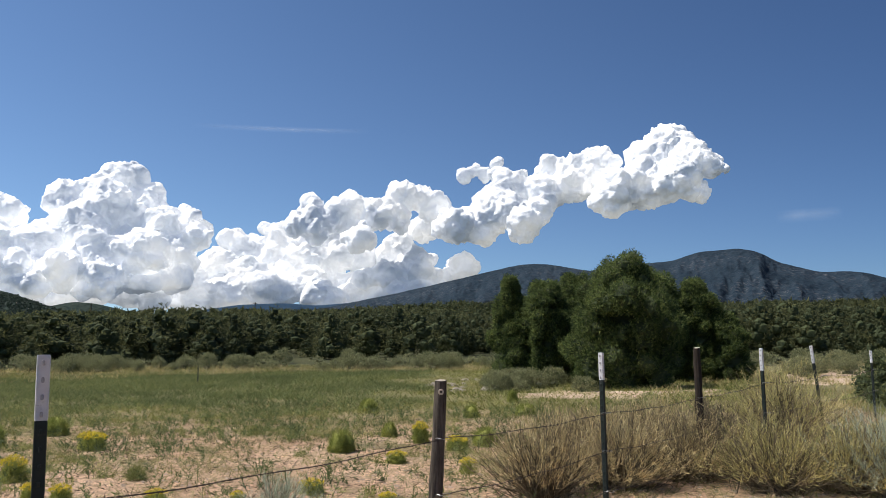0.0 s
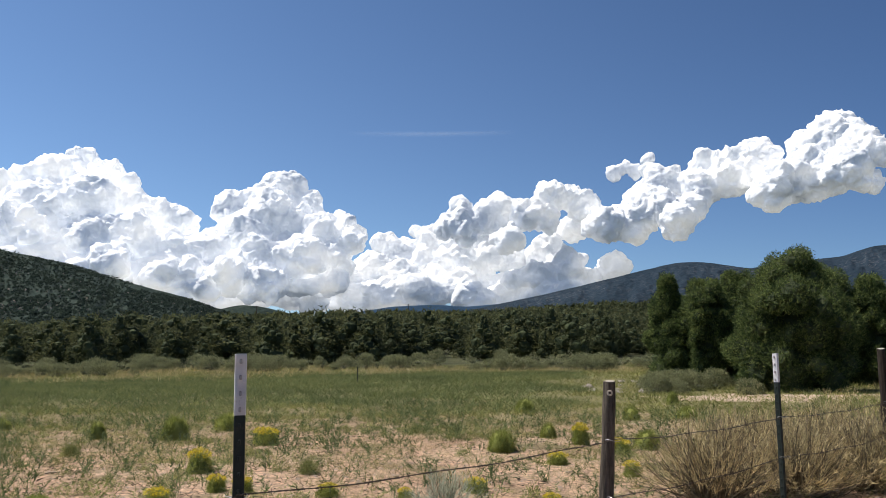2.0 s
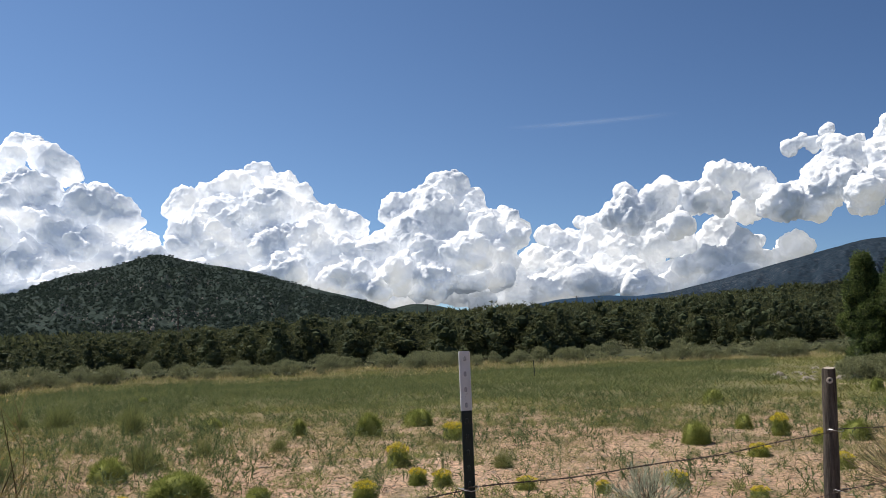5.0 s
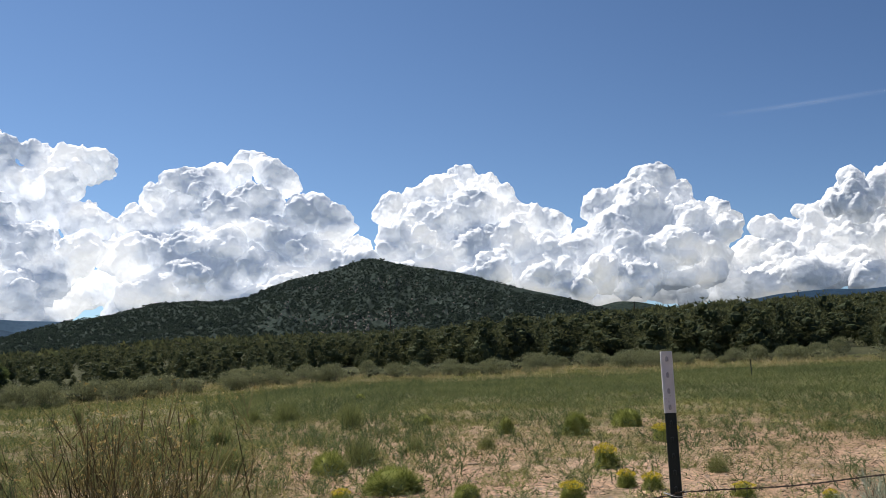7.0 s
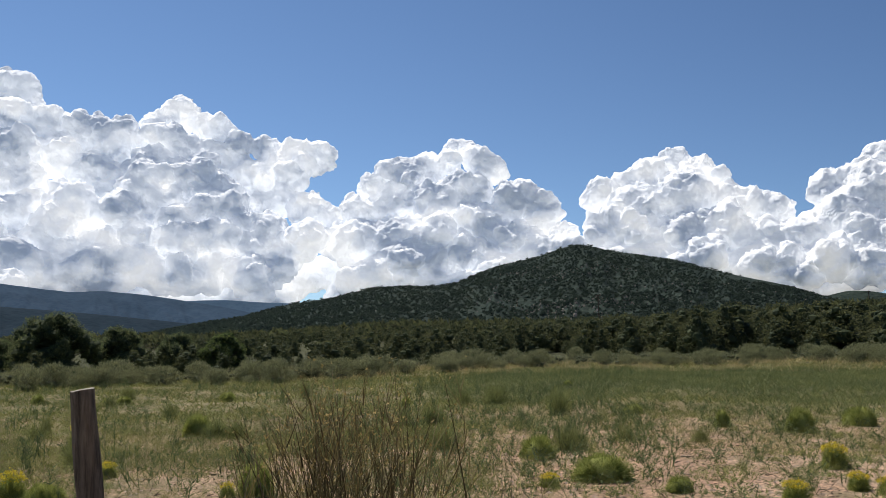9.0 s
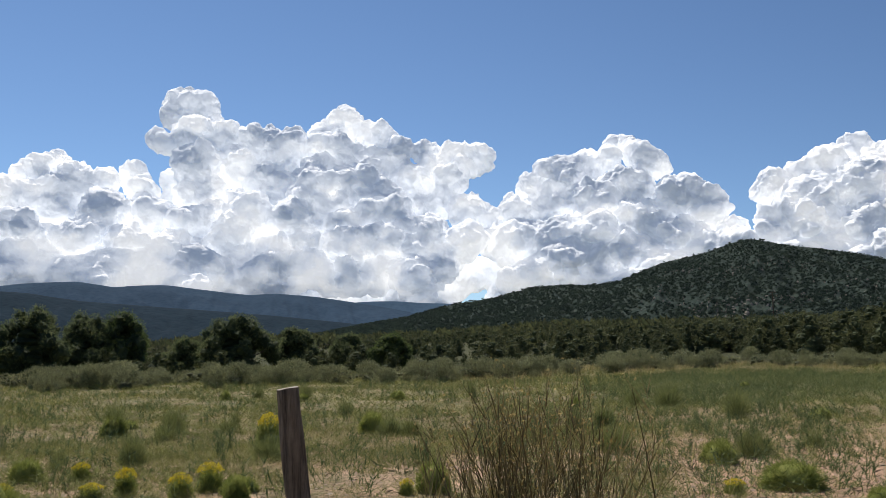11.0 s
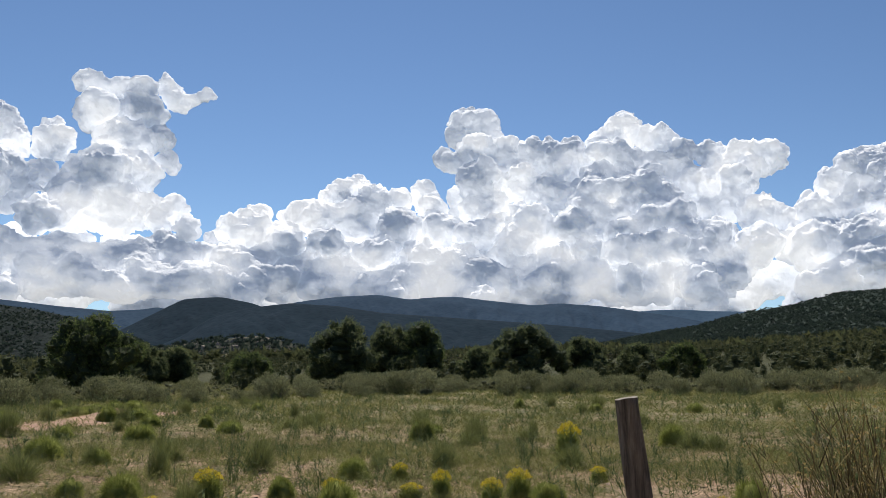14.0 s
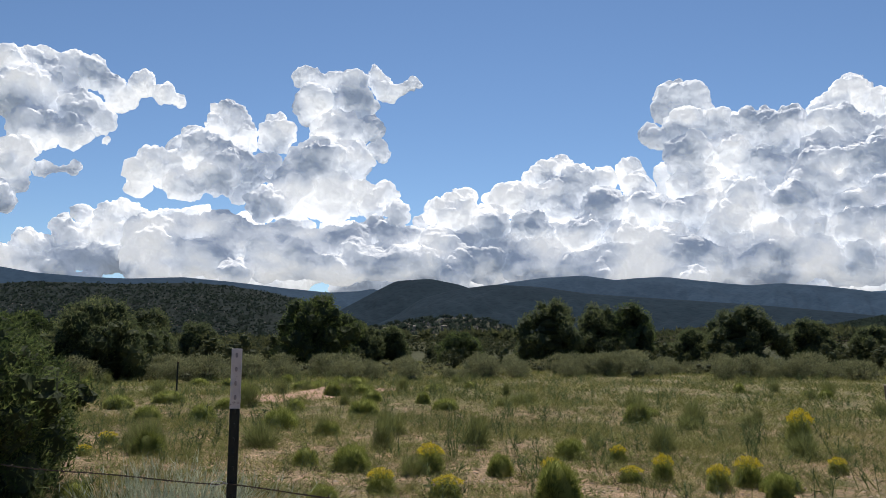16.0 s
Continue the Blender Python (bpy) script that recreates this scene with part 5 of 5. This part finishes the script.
def stone(seed):
    rng = np.random.default_rng(seed)
    v, f = BALL[2]
    p = v * (1 + 0.22 * np.sin(v[:, 0] * 3 + seed) * np.sin(v[:, 1] * 4) + rng.uniform(-0.06, 0.06, len(v)))[:, None] * np.array([1.0, 0.75, 0.6])
    return tagged(part("stone", (p, f), ROCK, None, "", False), "pale rough stone on bare dirt", "stone", "stones by the junipers")


# ---- small shrubs of the field ----
def dome_points(rng, n, lo=0.0):
    w = rng.normal(size=(n, 3))
    w[:, 2] = np.abs(w[:, 2])
    w /= np.linalg.norm(w, axis=1, keepdims=True)
    return w[w[:, 2] > lo]


def bush(name, label, leaf, seed, n, flower=0, width=0.5, height=0.42, blade=0.0042, spike=0.45, group="", heart_size=1.0, uneven=0.7):
    """A dome of fine leafy stems, with flower heads on top where it blooms."""
    rng = np.random.default_rng(seed)
    t = thing(name, label, "shrub", group)
    size = np.array([width / 2, width / 2, height])
    w = dome_points(rng, n)
    tip = w * size * rng.uniform(uneven, 1.05, (len(w), 1)) * (1 + 0.10 * np.sin(3 * np.arctan2(w[:, 1], w[:, 0]) + seed))[:, None]
    root = np.column_stack([tip[:, 0] * 0.25, tip[:, 1] * 0.25, np.zeros(len(w))])
    k = rng.uniform(spike, max(0.75, spike + 0.14), (len(w), 1))
    start = root + (tip - root) * k
    d = tip - start
    fine_leaves = stems(rng, start, d + rng.normal(0, 0.06, d.shape), np.linalg.norm(d, axis=1), blade, 0.15, 1, 2)
    cv, cf = BALL[2]
    heart = cv * size * rng.uniform(0.52, 0.64, (len(cv), 1)) * np.array([1, 1, 1.1])
    heart[:, 2] = np.maximum(heart[:, 2], 0.02)
    part("foliage", fine_leaves, leaf, t)
    if heart_size:
        part("inner_growth", (heart * heart_size, cf), leaf, t, "", True)
    m = 60
    part("branchwork", stems(rng, root[:m], tip[:m] - root[:m], np.linalg.norm(tip[:m] - root[:m], axis=1) * 0.85, blade * 0.6, 0.1, 3, 3), TWIG, t)
    if flower:
        w = dome_points(rng, flower, 0.70)
        heads = w * size * np.array([1.15, 1.15, 1.0]) * rng.uniform(0.94, 1.06, (len(w), 1))
        heads = heads[(np.sin(heads[:, 0] * 40 + seed) + np.sin(heads[:, 1] * 37)) > -0.7]
        heads = np.repeat(heads, 5, axis=0) + rng.normal(0, 0.011, (len(heads) * 5, 3))
        tagged(part("bloom", leaves(rng, heads, 0.017, 1.0, 1.0), YELLOW, t, "bright yellow flower heads"), kind="stuff")
    return t


def spread_things(protos, places, seed):
    """Set out things of a kind: the first of each at its own place, the others as copies. places: x, y, width and height factors."""
    rng = np.random.default_rng(seed)
    poses = [Matrix.LocRotScale((x, y, float(ground_z(x, y)) - 0.015), Euler((0, 0, rng.uniform(0, 6.28))), (w, w, h)) for x, y, w, h in places]
    for k in range(len(protos), len(poses)):
        copy_thing(protos[k % len(protos)], poses[k])
    for ob, m in zip(protos, poses):
        ob.matrix_basis = m


def sized(places, w, h):
    return [(x, y, pw / w, ph / h) for x, y, pw, ph in places]


rng = np.random.default_rng(21)
# x, y, width and height
YELLOW_AT = [(-5.16, 12.68, 0.40, 0.30), (-2.74, 8.17, 0.27, 0.15), (-1.96, 8.13, 0.17, 0.14), (-1.35, 8.68, 0.31, 0.17), (-0.37, 12.78, 0.30, 0.35), (0.15, 11.89, 0.39, 0.22), (-0.61, 10.75, 0.32, 0.18), (0.26, 9.97, 0.26, 0.20), (-0.55, 8.09, 0.21, 0.13), (-4.69, 9.36, 0.35, 0.31), (-4.13, 7.37, 0.30, 0.21), (-3.93, 8.20, 0.24, 0.20), (-3.64, 8.18, 0.26, 0.19), (-5.35, 12.83, 0.32, 0.30), (-6.27, 6.45, 0.26, 0.16)]
YELLOW_AT += [(-11.16, 1.10, 0.25, 0.22), (-9.71, 1.02, 0.30, 0.19), (-9.78, 1.37, 0.28, 0.31), (-9.18, 1.79, 0.29, 0.28), (-9.48, 2.16, 0.34, 0.33), (-13.87, 4.24, 0.47, 0.58), (-8.05, 3.76, 0.18, 0.18), (-10.29, 3.38, 0.25, 0.21), (-10.78, -5.43, 0.22, 0.15), (-11.78, -5.59, 0.30, 0.18), (-9.94, -1.11, 0.37, 0.35), (-9.63, 0.19, 0.30, 0.26), (-8.65, -1.50, 0.32, 0.25), (-8.40, -0.86, 0.36, 0.24)]
GREEN_AT = [(-1.79, 20.18, 0.51, 0.35), (-1.41, 11.71, 0.41, 0.32), (-0.90, 13.89, 0.29, 0.26), (-6.72, 14.85, 0.45, 0.35), (1.73, 18.53, 0.49, 0.29), (0.59, 12.60, 0.43, 0.30), (1.82, 23.14, 0.34, 0.37), (0.55, 17.82, 0.38, 0.30), (-6.94, 13.06, 0.50, 0.42), (-6.86, 14.97, 0.53, 0.33), (-6.15, 7.13, 0.68, 0.30), (-7.92, 8.05, 0.49, 0.32), (-8.01, 12.57, 0.29, 0.31), (-5.15, 7.07, 0.29, 0.17), (-15.16, 6.69, 0.52, 0.39), (-9.21, 2.39, 0.44, 0.20), (-14.85, 6.51, 0.52, 0.40)]
GREEN_AT += [(-17.33, 2.39, 0.55, 0.42), (-8.74, 2.23, 0.28, 0.27), (-8.04, 4.07, 0.40, 0.34), (-13.77, -3.73, 0.62, 0.35), (-17.47, -4.34, 0.38, 0.25), (-14.95, -5.39, 0.50, 0.33), (-11.08, -4.75, 0.45, 0.30), (-10.58, -2.64, 0.33, 0.23), (-10.11, -2.01, 0.49, 0.32), (-9.88, -0.36, 0.32, 0.26), (-8.38, 0.14, 0.45, 0.41), (-8.06, -1.94, 0.31, 0.18), (-18.32, -7.27, 0.74, 0.26), (-7.97, -4.14, 0.35, 0.18), (-11.28, 0.54, 0.42, 0.28), (-20.03, -3.16, 0.52, 0.26)]
GREY_AT = [(-3.38, 9.43, 0.31, 0.25), (-3.20, 14.41, 0.28, 0.23), (-0.47, 14.84, 0.29, 0.21), (-15.56, 14.63, 0.82, 0.49), (-13.43, 14.60, 0.77, 0.59), (-8.18, 9.08, 0.47, 0.40), (-8.24, 10.26, 0.43, 0.31), (-16.26, 14.18, 0.63, 0.47), (-7.28, 10.75, 0.34, 0.25), (-8.11, 8.77, 0.46, 0.46), (-15.70, 14.86, 0.85, 0.62), (-12.59, 13.69, 0.61, 0.61), (-12.33, 1.90, 0.44, 0.39), (-22.11, 3.09, 0.71, 0.43)]
GREY_AT += [(-16.77, 3.29, 0.46, 0.50), (-11.76, 3.52, 0.56, 0.42), (-13.56, -0.64, 0.37, 0.35), (-12.57, 1.01, 0.31, 0.23), (-13.13, -0.65, 0.35, 0.35), (-12.14, 1.81, 0.42, 0.45), (-17.27, 2.39, 0.50, 0.61), (-12.07, 0.91, 0.30, 0.21), (-9.77, -1.30, 0.38, 0.27), (-14.01, -2.14, 0.30, 0.45), (-17.59, -5.35, 0.57, 0.69), (-13.18, -2.96, 0.34, 0.34)]
for k in range(44):
    GREY_AT.append((*polar(rng.uniform(50, 118), rng.uniform(12, 33)), rng.uniform(0.3, 0.7), rng.uniform(0.3, 0.6)))
for k in range(26):
    GREEN_AT.append((*polar(rng.uniform(92, 121), rng.uniform(13, 30)), rng.uniform(0.35, 0.75), rng.uniform(0.22, 0.4)))
for k in range(8):
    GREEN_AT.append((*polar(rng.uniform(20, 90), rng.uniform(18, 30)), rng.uniform(0.3, 0.6), rng.uniform(0.2, 0.35)))
fl = "snakeweed shrub topped with bright yellow flowers"
spread_things([bush("flowering_shrub", fl, GREEN, s, 1900, 720, group="yellow flowering shrubs", width=0.52, height=0.44, spike=0.55, heart_size=1.1, uneven=0.8) for s in (1, 2, 3)], sized(YELLOW_AT, 0.52, 0.47), 1)
gr = "soft rounded bright green shrub on sandy ground"
spread_things([bush("green_shrub", gr, GREEN, s, 4600, 0, group="green field shrubs", width=0.62, height=0.44, spike=0.60, heart_size=1.36, uneven=0.84) for s in (4, 5, 6)], sized(GREEN_AT, 0.60, 0.43), 2)
gg = "loose grey-green weedy shrub with upright stems"
spread_things([bush("grey_green_shrub", gg, GREYGREEN, s, 1100, 0, group="grey-green field shrubs", width=0.62, height=0.55, blade=0.0032, spike=0.15, heart_size=0.0) for s in (7, 8, 9)], sized(GREY_AT, 0.60, 0.54), 3)


stones = [stone(s) for s in (1, 2, 3)]
rng = np.random.default_rng(51)
spread_things(stones, [(*polar(rng.uniform(-7.5, 1.0), rng.uniform(27.5, 33.5)), rng.uniform(0.1, 0.28), rng.uniform(0.1, 0.26)) for _ in range(26)], 9)


# ---- sagebrush along the field edge ----
def sage(seed, n):
    rng = np.random.default_rng(seed)
    t = thing("sagebrush", "rounded grey-green sagebrush at the edge of the field", "shrub", "sagebrush belt")
    lobes = []
    for k in range(11):
        a, d = rng.uniform(0, 6.28), rng.uniform(0.05, 0.32)
        lobes.append((d * math.cos(a), d * math.sin(a), rng.uniform(0.12, 0.58), rng.uniform(0.2, 0.3), rng.uniform(0.2, 0.3)))
    p = crown_points(rng, lobes, n)
    part("foliage", sprigs(rng, p + rng.normal(0, 0.03, p.shape), 0.036, 0.5, 0.9, 0.6, 2.0), SAGE, t)
    # heart of the bush, coloured dark in place of real shade
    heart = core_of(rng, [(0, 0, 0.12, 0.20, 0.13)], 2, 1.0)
    part("inner_growth", heart, SAGEHEART, t, "inner twigs coloured dark for shade")
    m = 16
    base = np.column_stack([rng.normal(0, 0.05, m), rng.normal(0, 0.05, m), np.zeros(m)])
    tagged(part("branchwork", stems(rng, base, rng.normal(0, 0.45, (m, 3)) + [0, 0, 1], 0.5, 0.014, 0.2, 2, 3), TWIG, t), kind="stuff")
    return t


rng = np.random.default_rng(31)
places = []
for k in range(285):
    az = rng.uniform(-8, 124)
    edge = np.interp(az, [-8, 0, 30, 50, 62, 75, 100, 124], [45, 50, 50, 46, 41, 37, 34, 28])
    r = edge + abs(rng.normal(0, 7.0))
    x, y = polar(az, r)
    s = rng.uniform(0.5, 1.45)
    places.append((x, y, s * rng.uniform(0.9, 1.3), s))
for k in range(20):
    x, y = polar(rng.uniform(-9.5, -2.5), rng.uniform(26.5, 31))
    s = rng.uniform(0.4, 0.85)
    places.append((x, y, s * 1.15, s))
for k in range(14):
    x, y = polar(rng.uniform(-30, -17), rng.uniform(38, 60))
    s = rng.uniform(0.8, 1.3)
    places.append((x, y, s * 1.2, s))
spread_things([sage(s, 4600) for s in (1, 2, 3, 4, 5)], places, 5)


def sage_stamp(rng):
    lobes = [(rng.normal(0, 0.2), rng.normal(0, 0.2), rng.uniform(0.12, 0.55), rng.uniform(0.22, 0.32), rng.uniform(0.2, 0.3)) for _ in range(6)]
    p = crown_points(rng, lobes, 300)
    return (*join([sprigs(rng, p, 0.055, 0.5, 1.0, 0.5), core_of(rng, lobes, 1, 0.42)]), len(p))


az = np.concatenate([rng.uniform(-34, 124, 420), rng.uniform(28, 66, 180)])
edge = np.interp(az, [-34, -8, 0, 30, 50, 62, 75, 100, 124], [56, 50, 54, 54, 50, 45, 41, 38, 32])
x, y = bearing(az, edge + np.abs(rng.normal(0, 1, 600)) * np.where(np.arange(600) < 420, 9, 20))
s = rng.uniform(0.45, 0.95, 600)
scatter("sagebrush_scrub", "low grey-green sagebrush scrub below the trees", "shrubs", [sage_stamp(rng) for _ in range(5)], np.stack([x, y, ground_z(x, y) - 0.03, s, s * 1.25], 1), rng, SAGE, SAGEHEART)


# ---- grass and weeds ----
def tuft(rng, n, spread, blade, lean, segs=2):
    base = np.column_stack([rng.normal(0, spread, n), rng.normal(0, spread, n), np.zeros(n)])
    way = np.column_stack([rng.normal(0, lean, n), rng.normal(0, lean, n), np.ones(n)])
    return stems(rng, base, way, rng.uniform(0.5, 1.0, n), blade, 0.25, segs, 2)


def weed(rng, n, blade=0.013):
    """Upright stem with short leaves up its length."""
    main = stems(rng, rng.normal(0, 0.1, (5, 3)) * [1, 1, 0], rng.normal(0, 0.28, (5, 3)) + [0, 0, 1], rng.uniform(0.6, 1, 5), 0.008, 0.12, 2, 2)
    k = rng.integers(0, 5, n)
    u = rng.uniform(0.15, 1.0, n)
    m = main[0].reshape(5, 3, 2, 3).mean(2)
    start = m[k, 0] + (m[k, 2] - m[k, 0]) * u[:, None]
    way = rng.normal(0, 0.5, (n, 3)) + [0, 0, 0.9]
    return join([main, stems(rng, start, way, rng.uniform(0.09, 0.20, n), blade, 0.2, 1, 2)])


def low_clump(rng, n):
    """A small leafy plant, low and open."""
    w = rng.normal(size=(n, 3))
    w[:, 2] = np.abs(w[:, 2]) * 1.1
    w /= np.linalg.norm(w, axis=1, keepdims=True)
    p = w * np.array([0.42, 0.42, 0.8]) * rng.uniform(0.15, 1.0, (n, 1))
    return sprigs(rng, p, 0.055, 0.5, 0.9, 0.5, 3.2)


def field(n, r0, r1, az0, az1, h0, h1, w0, w1, power=0.7):
    r = r0 + (r1 - r0) * rng.uniform(0, 1, n) ** power
    az = rng.uniform(az0, az1, n)
    x, y = bearing(az, r)
    return np.stack([x, y, ground_z(x, y) - 0.01, rng.uniform(h0, h1, n), rng.uniform(w0, w1, n)], 1), az, r


def mask(P, scale, seed):
    return np.array([noise.fractal(Vector((p[0] * scale, p[1] * scale, seed)), 0.8, 2.0, 3) for p in P])


rng = np.random.default_rng(41)
tufts = [tuft(rng, 15, 0.26, 0.0095, 0.5, 1) for _ in range(5)]
clumps = [low_clump(rng, 84) for _ in range(6)]
fine = [tuft(rng, 15, 0.42, 0.022, 0.36, 1) for _ in range(5)]
weeds = [weed(rng, 46) for _ in range(5)]

# thin patchy cover by the fence, closing up with distance
P, az, r = field(14000, 7.5, 24, -30, 125, 0.06, 0.16, 0.22, 0.45)
bare = mask(P, 0.45, 5.5) + np.clip((14 - r) / 14, 0, 1) * 0.12
keep = bare < np.where(az > 45, 0.30 + 0.03 * (r - 9), np.where(r < 15, np.where(az > 18, 0.13, 0.07), 0.2))
scatter("field_grass", "sparse yellow-green tufts of grass on sandy soil", "grass", tufts, P[keep], rng, GRASS)
P, az, r = field(5200, 6.5, 26, -30, 125, 0.06, 0.16, 0.2, 0.4)
keep = mask(P, 0.6, 9.1) < 0.05
Q, az, r = field(6000, 7.8, 17, 48, 124, 0.08, 0.2, 0.25, 0.5)
scatter("field_grass", "yellow-green grass among gravel by the fence", "grass", tufts, Q[mask(Q, 0.6, 4.4) < 0.2], rng, GRASS)
scatter("dry_grass", "dry straw-coloured grass tufts", "grass", tufts, P[keep], rng, DRYGRASS)
P, az, r = field(17000, 19, 62, -20, 125, 0.10, 0.26, 0.5, 0.9)
blue = (az > 2 + 3 * np.sin(r)) & (az < 52 - 0.25 * (r - 20)) & (r > 21 + 2 * np.sin(az * 0.4)) & (r < 44)
scatter("field_grass", "yellow-green meadow grass", "grass", fine, P[~blue], rng, GRASS)
Q, az, r = field(9000, 20, 47, 1, 50, 0.12, 0.26, 0.45, 0.8)
keep = (az > 2 + 3 * np.sin(r)) & (az < 52 - 0.25 * (r - 20)) & (r > 21 + 2 * np.sin(az * 0.4) + 1.5 * rng.normal(size=len(r)))
scatter("low_weeds", "dense patch of low blue-green weeds", "weeds", fine, Q[keep], rng, BLUEGRASS)
P, az, r = field(2300, 8, 40, 36, 124, 0.18, 0.5, 0.35, 0.6)
keep = mask(P, 0.35, 2.2) > -0.15
scatter("tall_weeds", "upright green weeds among the grass", "weeds", weeds, P[keep], rng, WEED)
P, az, r = field(800, 7, 20, -8, 60, 0.14, 0.34, 0.4, 0.7)
scatter("tall_weeds", "small upright green weeds on sandy soil", "weeds", weeds, P, rng, WEED)
P, az, r = field(900, 42, 58, -4, 60, 0.25, 0.5, 0.5, 0.9)
scatter("dry_grass", "tall straw-coloured grass at the field edge", "grass", fine, P, rng, DRYGRASS)


P, az, r = field(4200, 6.8, 27, -14, 124, 0.10, 0.24, 0.16, 0.38, 0.8)
keep = mask(P, 0.5, 7.7) < np.where(az > 45, 0.25, np.where(r < 14, np.where(az > 18, 0.08, -0.05), 0.15))
scatter("low_plants", "small grey-green leafy plants on sandy soil", "weeds", clumps, P[keep], rng, GREYGREEN)
P, az, r = field(2400, 6.8, 24, -14, 124, 0.08, 0.20, 0.16, 0.34, 0.8)
keep = mask(P, 0.5, 3.1) < np.where(r < 13, -0.05, 0.15)
scatter("low_plants", "small yellow-green leafy plants on sandy soil", "weeds", clumps, P[keep], rng, GRASS)


P, az, r = field(1500, 10.5, 60, -36, -13, 0.14, 0.36, 0.3, 0.6, 0.9)
scatter("dry_grass", "dry tufts of grass beside the dirt track", "grass", fine, P[(mask(P, 0.3, 6.2) < 0.1)], rng, DRYGRASS)
P, az, r = field(700, 10.5, 45, -36, -13, 0.2, 0.45, 0.3, 0.6, 0.9)
scatter("low_plants", "small grey-green plants beside the dirt track", "weeds", clumps, P[(mask(P, 0.3, 8.8) < 0.1)], rng, GREYGREEN)


def litter(rng, n):
    """Broken twigs and dead blades lying on the ground."""
    base = np.column_stack([rng.uniform(-1, 1, (n, 2)), rng.uniform(0.004, 0.02, n)])
    way = np.column_stack([rng.normal(0, 1, (n, 2)), rng.normal(0.1, 0.15, n)])
    return stems(rng, base, way, rng.uniform(0.06, 0.22, n), 0.007, 0.1, 1, 2)


P, az, r = field(3200, 6.6, 20, -28, 124, 0.9, 1.1, 0.3, 0.5, 0.8)
scatter("ground_litter", "dead twigs and grey dry stems lying on the soil", "litter", [litter(rng, 9) for _ in range(6)], P, rng, TWIG)


def pebbles(n, seed):
    """Loose gravel and small pale stones on the bare soil."""
    rng = np.random.default_rng(seed)
    P, az, r = field(n, 6.5, 20, -28, 124, 0.009, 0.028, 0.012, 0.040, 0.9)
    v, f = BALL[1]
    stamp = [(v * rng.uniform(0.75, 1.25, (len(v), 1)), f) for _ in range(4)]
    return P, stamp


P, stamp = pebbles(9500, 6)
scatter("gravel", "loose pale gravel on the sandy soil", "gravel", stamp, P, rng, GRAVEL)


# ---- far details ----
def utility_pole(az, r, top_el, n_arms):
    x, y = polar(az, r)
    z = float(ground_z(x, y))
    h = 1.4 + r * math.tan(radians(top_el)) - z
    t = thing("utility_pole", "dark wooden utility pole among the trees", "utility pole", "utility poles", "", (x, y, z))
    part("pole", tube([(0, 0, -0.3), (0, 0, h * 0.5), (0, 0, h)], [0.28, 0.24, 0.2], 8), BARK, t)
    for k in range(n_arms):
        zz = h - 0.5 - 0.9 * k
        part("cross_arm", tube([(-1.2 * math.cos(radians(az)), -1.2 * math.sin(radians(az)), zz), (1.2 * math.cos(radians(az)), 1.2 * math.sin(radians(az)), zz)], 0.12, 6), BARK, t)


utility_pole(39.05, 330, 3.77, 2)
utility_pole(22.68, 420, 3.45, 1)
utility_pole(12.6, 420, 3.55, 1)


def power_line(az0, az1, r, el):
    """Three slack wires between poles hidden by the trees."""
    t = thing("power_line", "thin dark power line wires above the trees", "wire")
    for k in range(3):
        az = np.linspace(az0, az1, 24)
        x, y = bearing(az, r)
        u = np.linspace(-1, 1, 24)
        z = 1.4 + r * math.tan(radians(el + 0.17 * k)) - 0.5 * (1 - u * u)
        part("wire", tube(np.stack([x, y, z], -1), 0.016, 4, False), WIRE, t)


power_line(84.5, 63.5, 130, 0.55)


def house(az, r, el, width, label):
    x, y = polar(az, r)
    z = 1.4 + r * math.tan(radians(el))
    t = thing("house", label, "house", "far houses", "", (x, y, z))
    t.rotation_euler = (0, 0, radians(az + 20))
    w, d, h = width / 2, width * 0.32, width * 0.26
    bm = bmesh.new()
    bmesh.ops.create_cube(bm, size=1, matrix=Matrix.LocRotScale((0, 0, h / 2 - 3), None, (2 * w, 2 * d, h + 6)))
    part("wall", bm, ROCK, t)
    bm = bmesh.new()
    vs = [bm.verts.new(p) for p in ((-w - 0.5, -d - 0.5, h), (w + 0.5, -d - 0.5, h), (w + 0.5, d + 0.5, h), (-w - 0.5, d + 0.5, h), (-w - 0.5, 0, h * 1.5), (w + 0.5, 0, h * 1.5))]
    for q in ((0, 1, 5, 4), (2, 3, 4, 5), (0, 4, 3), (1, 2, 5), (3, 2, 1, 0)):
        bm.faces.new([vs[i] for i in q])
    part("roof", bm, ROCK, t)
    bm = bmesh.new()
    bmesh.ops.create_cube(bm, size=1, matrix=Matrix.LocRotScale((w * 0.3, -d - 0.05, h * 0.45), None, (w * 0.35, 0.2, h * 0.5)))
    part("window", bm, DARKGREEN, t)


house(52.2, 700, 1.75, 8, "small pale house among the trees")
house(97.1, 780, 1.0, 5, "small pale house on the wooded knoll")
house(95.1, 800, 1.15, 5, "small pale house on the wooded knoll")
house(93.2, 800, 1.2, 5, "small pale house on the wooded knoll")
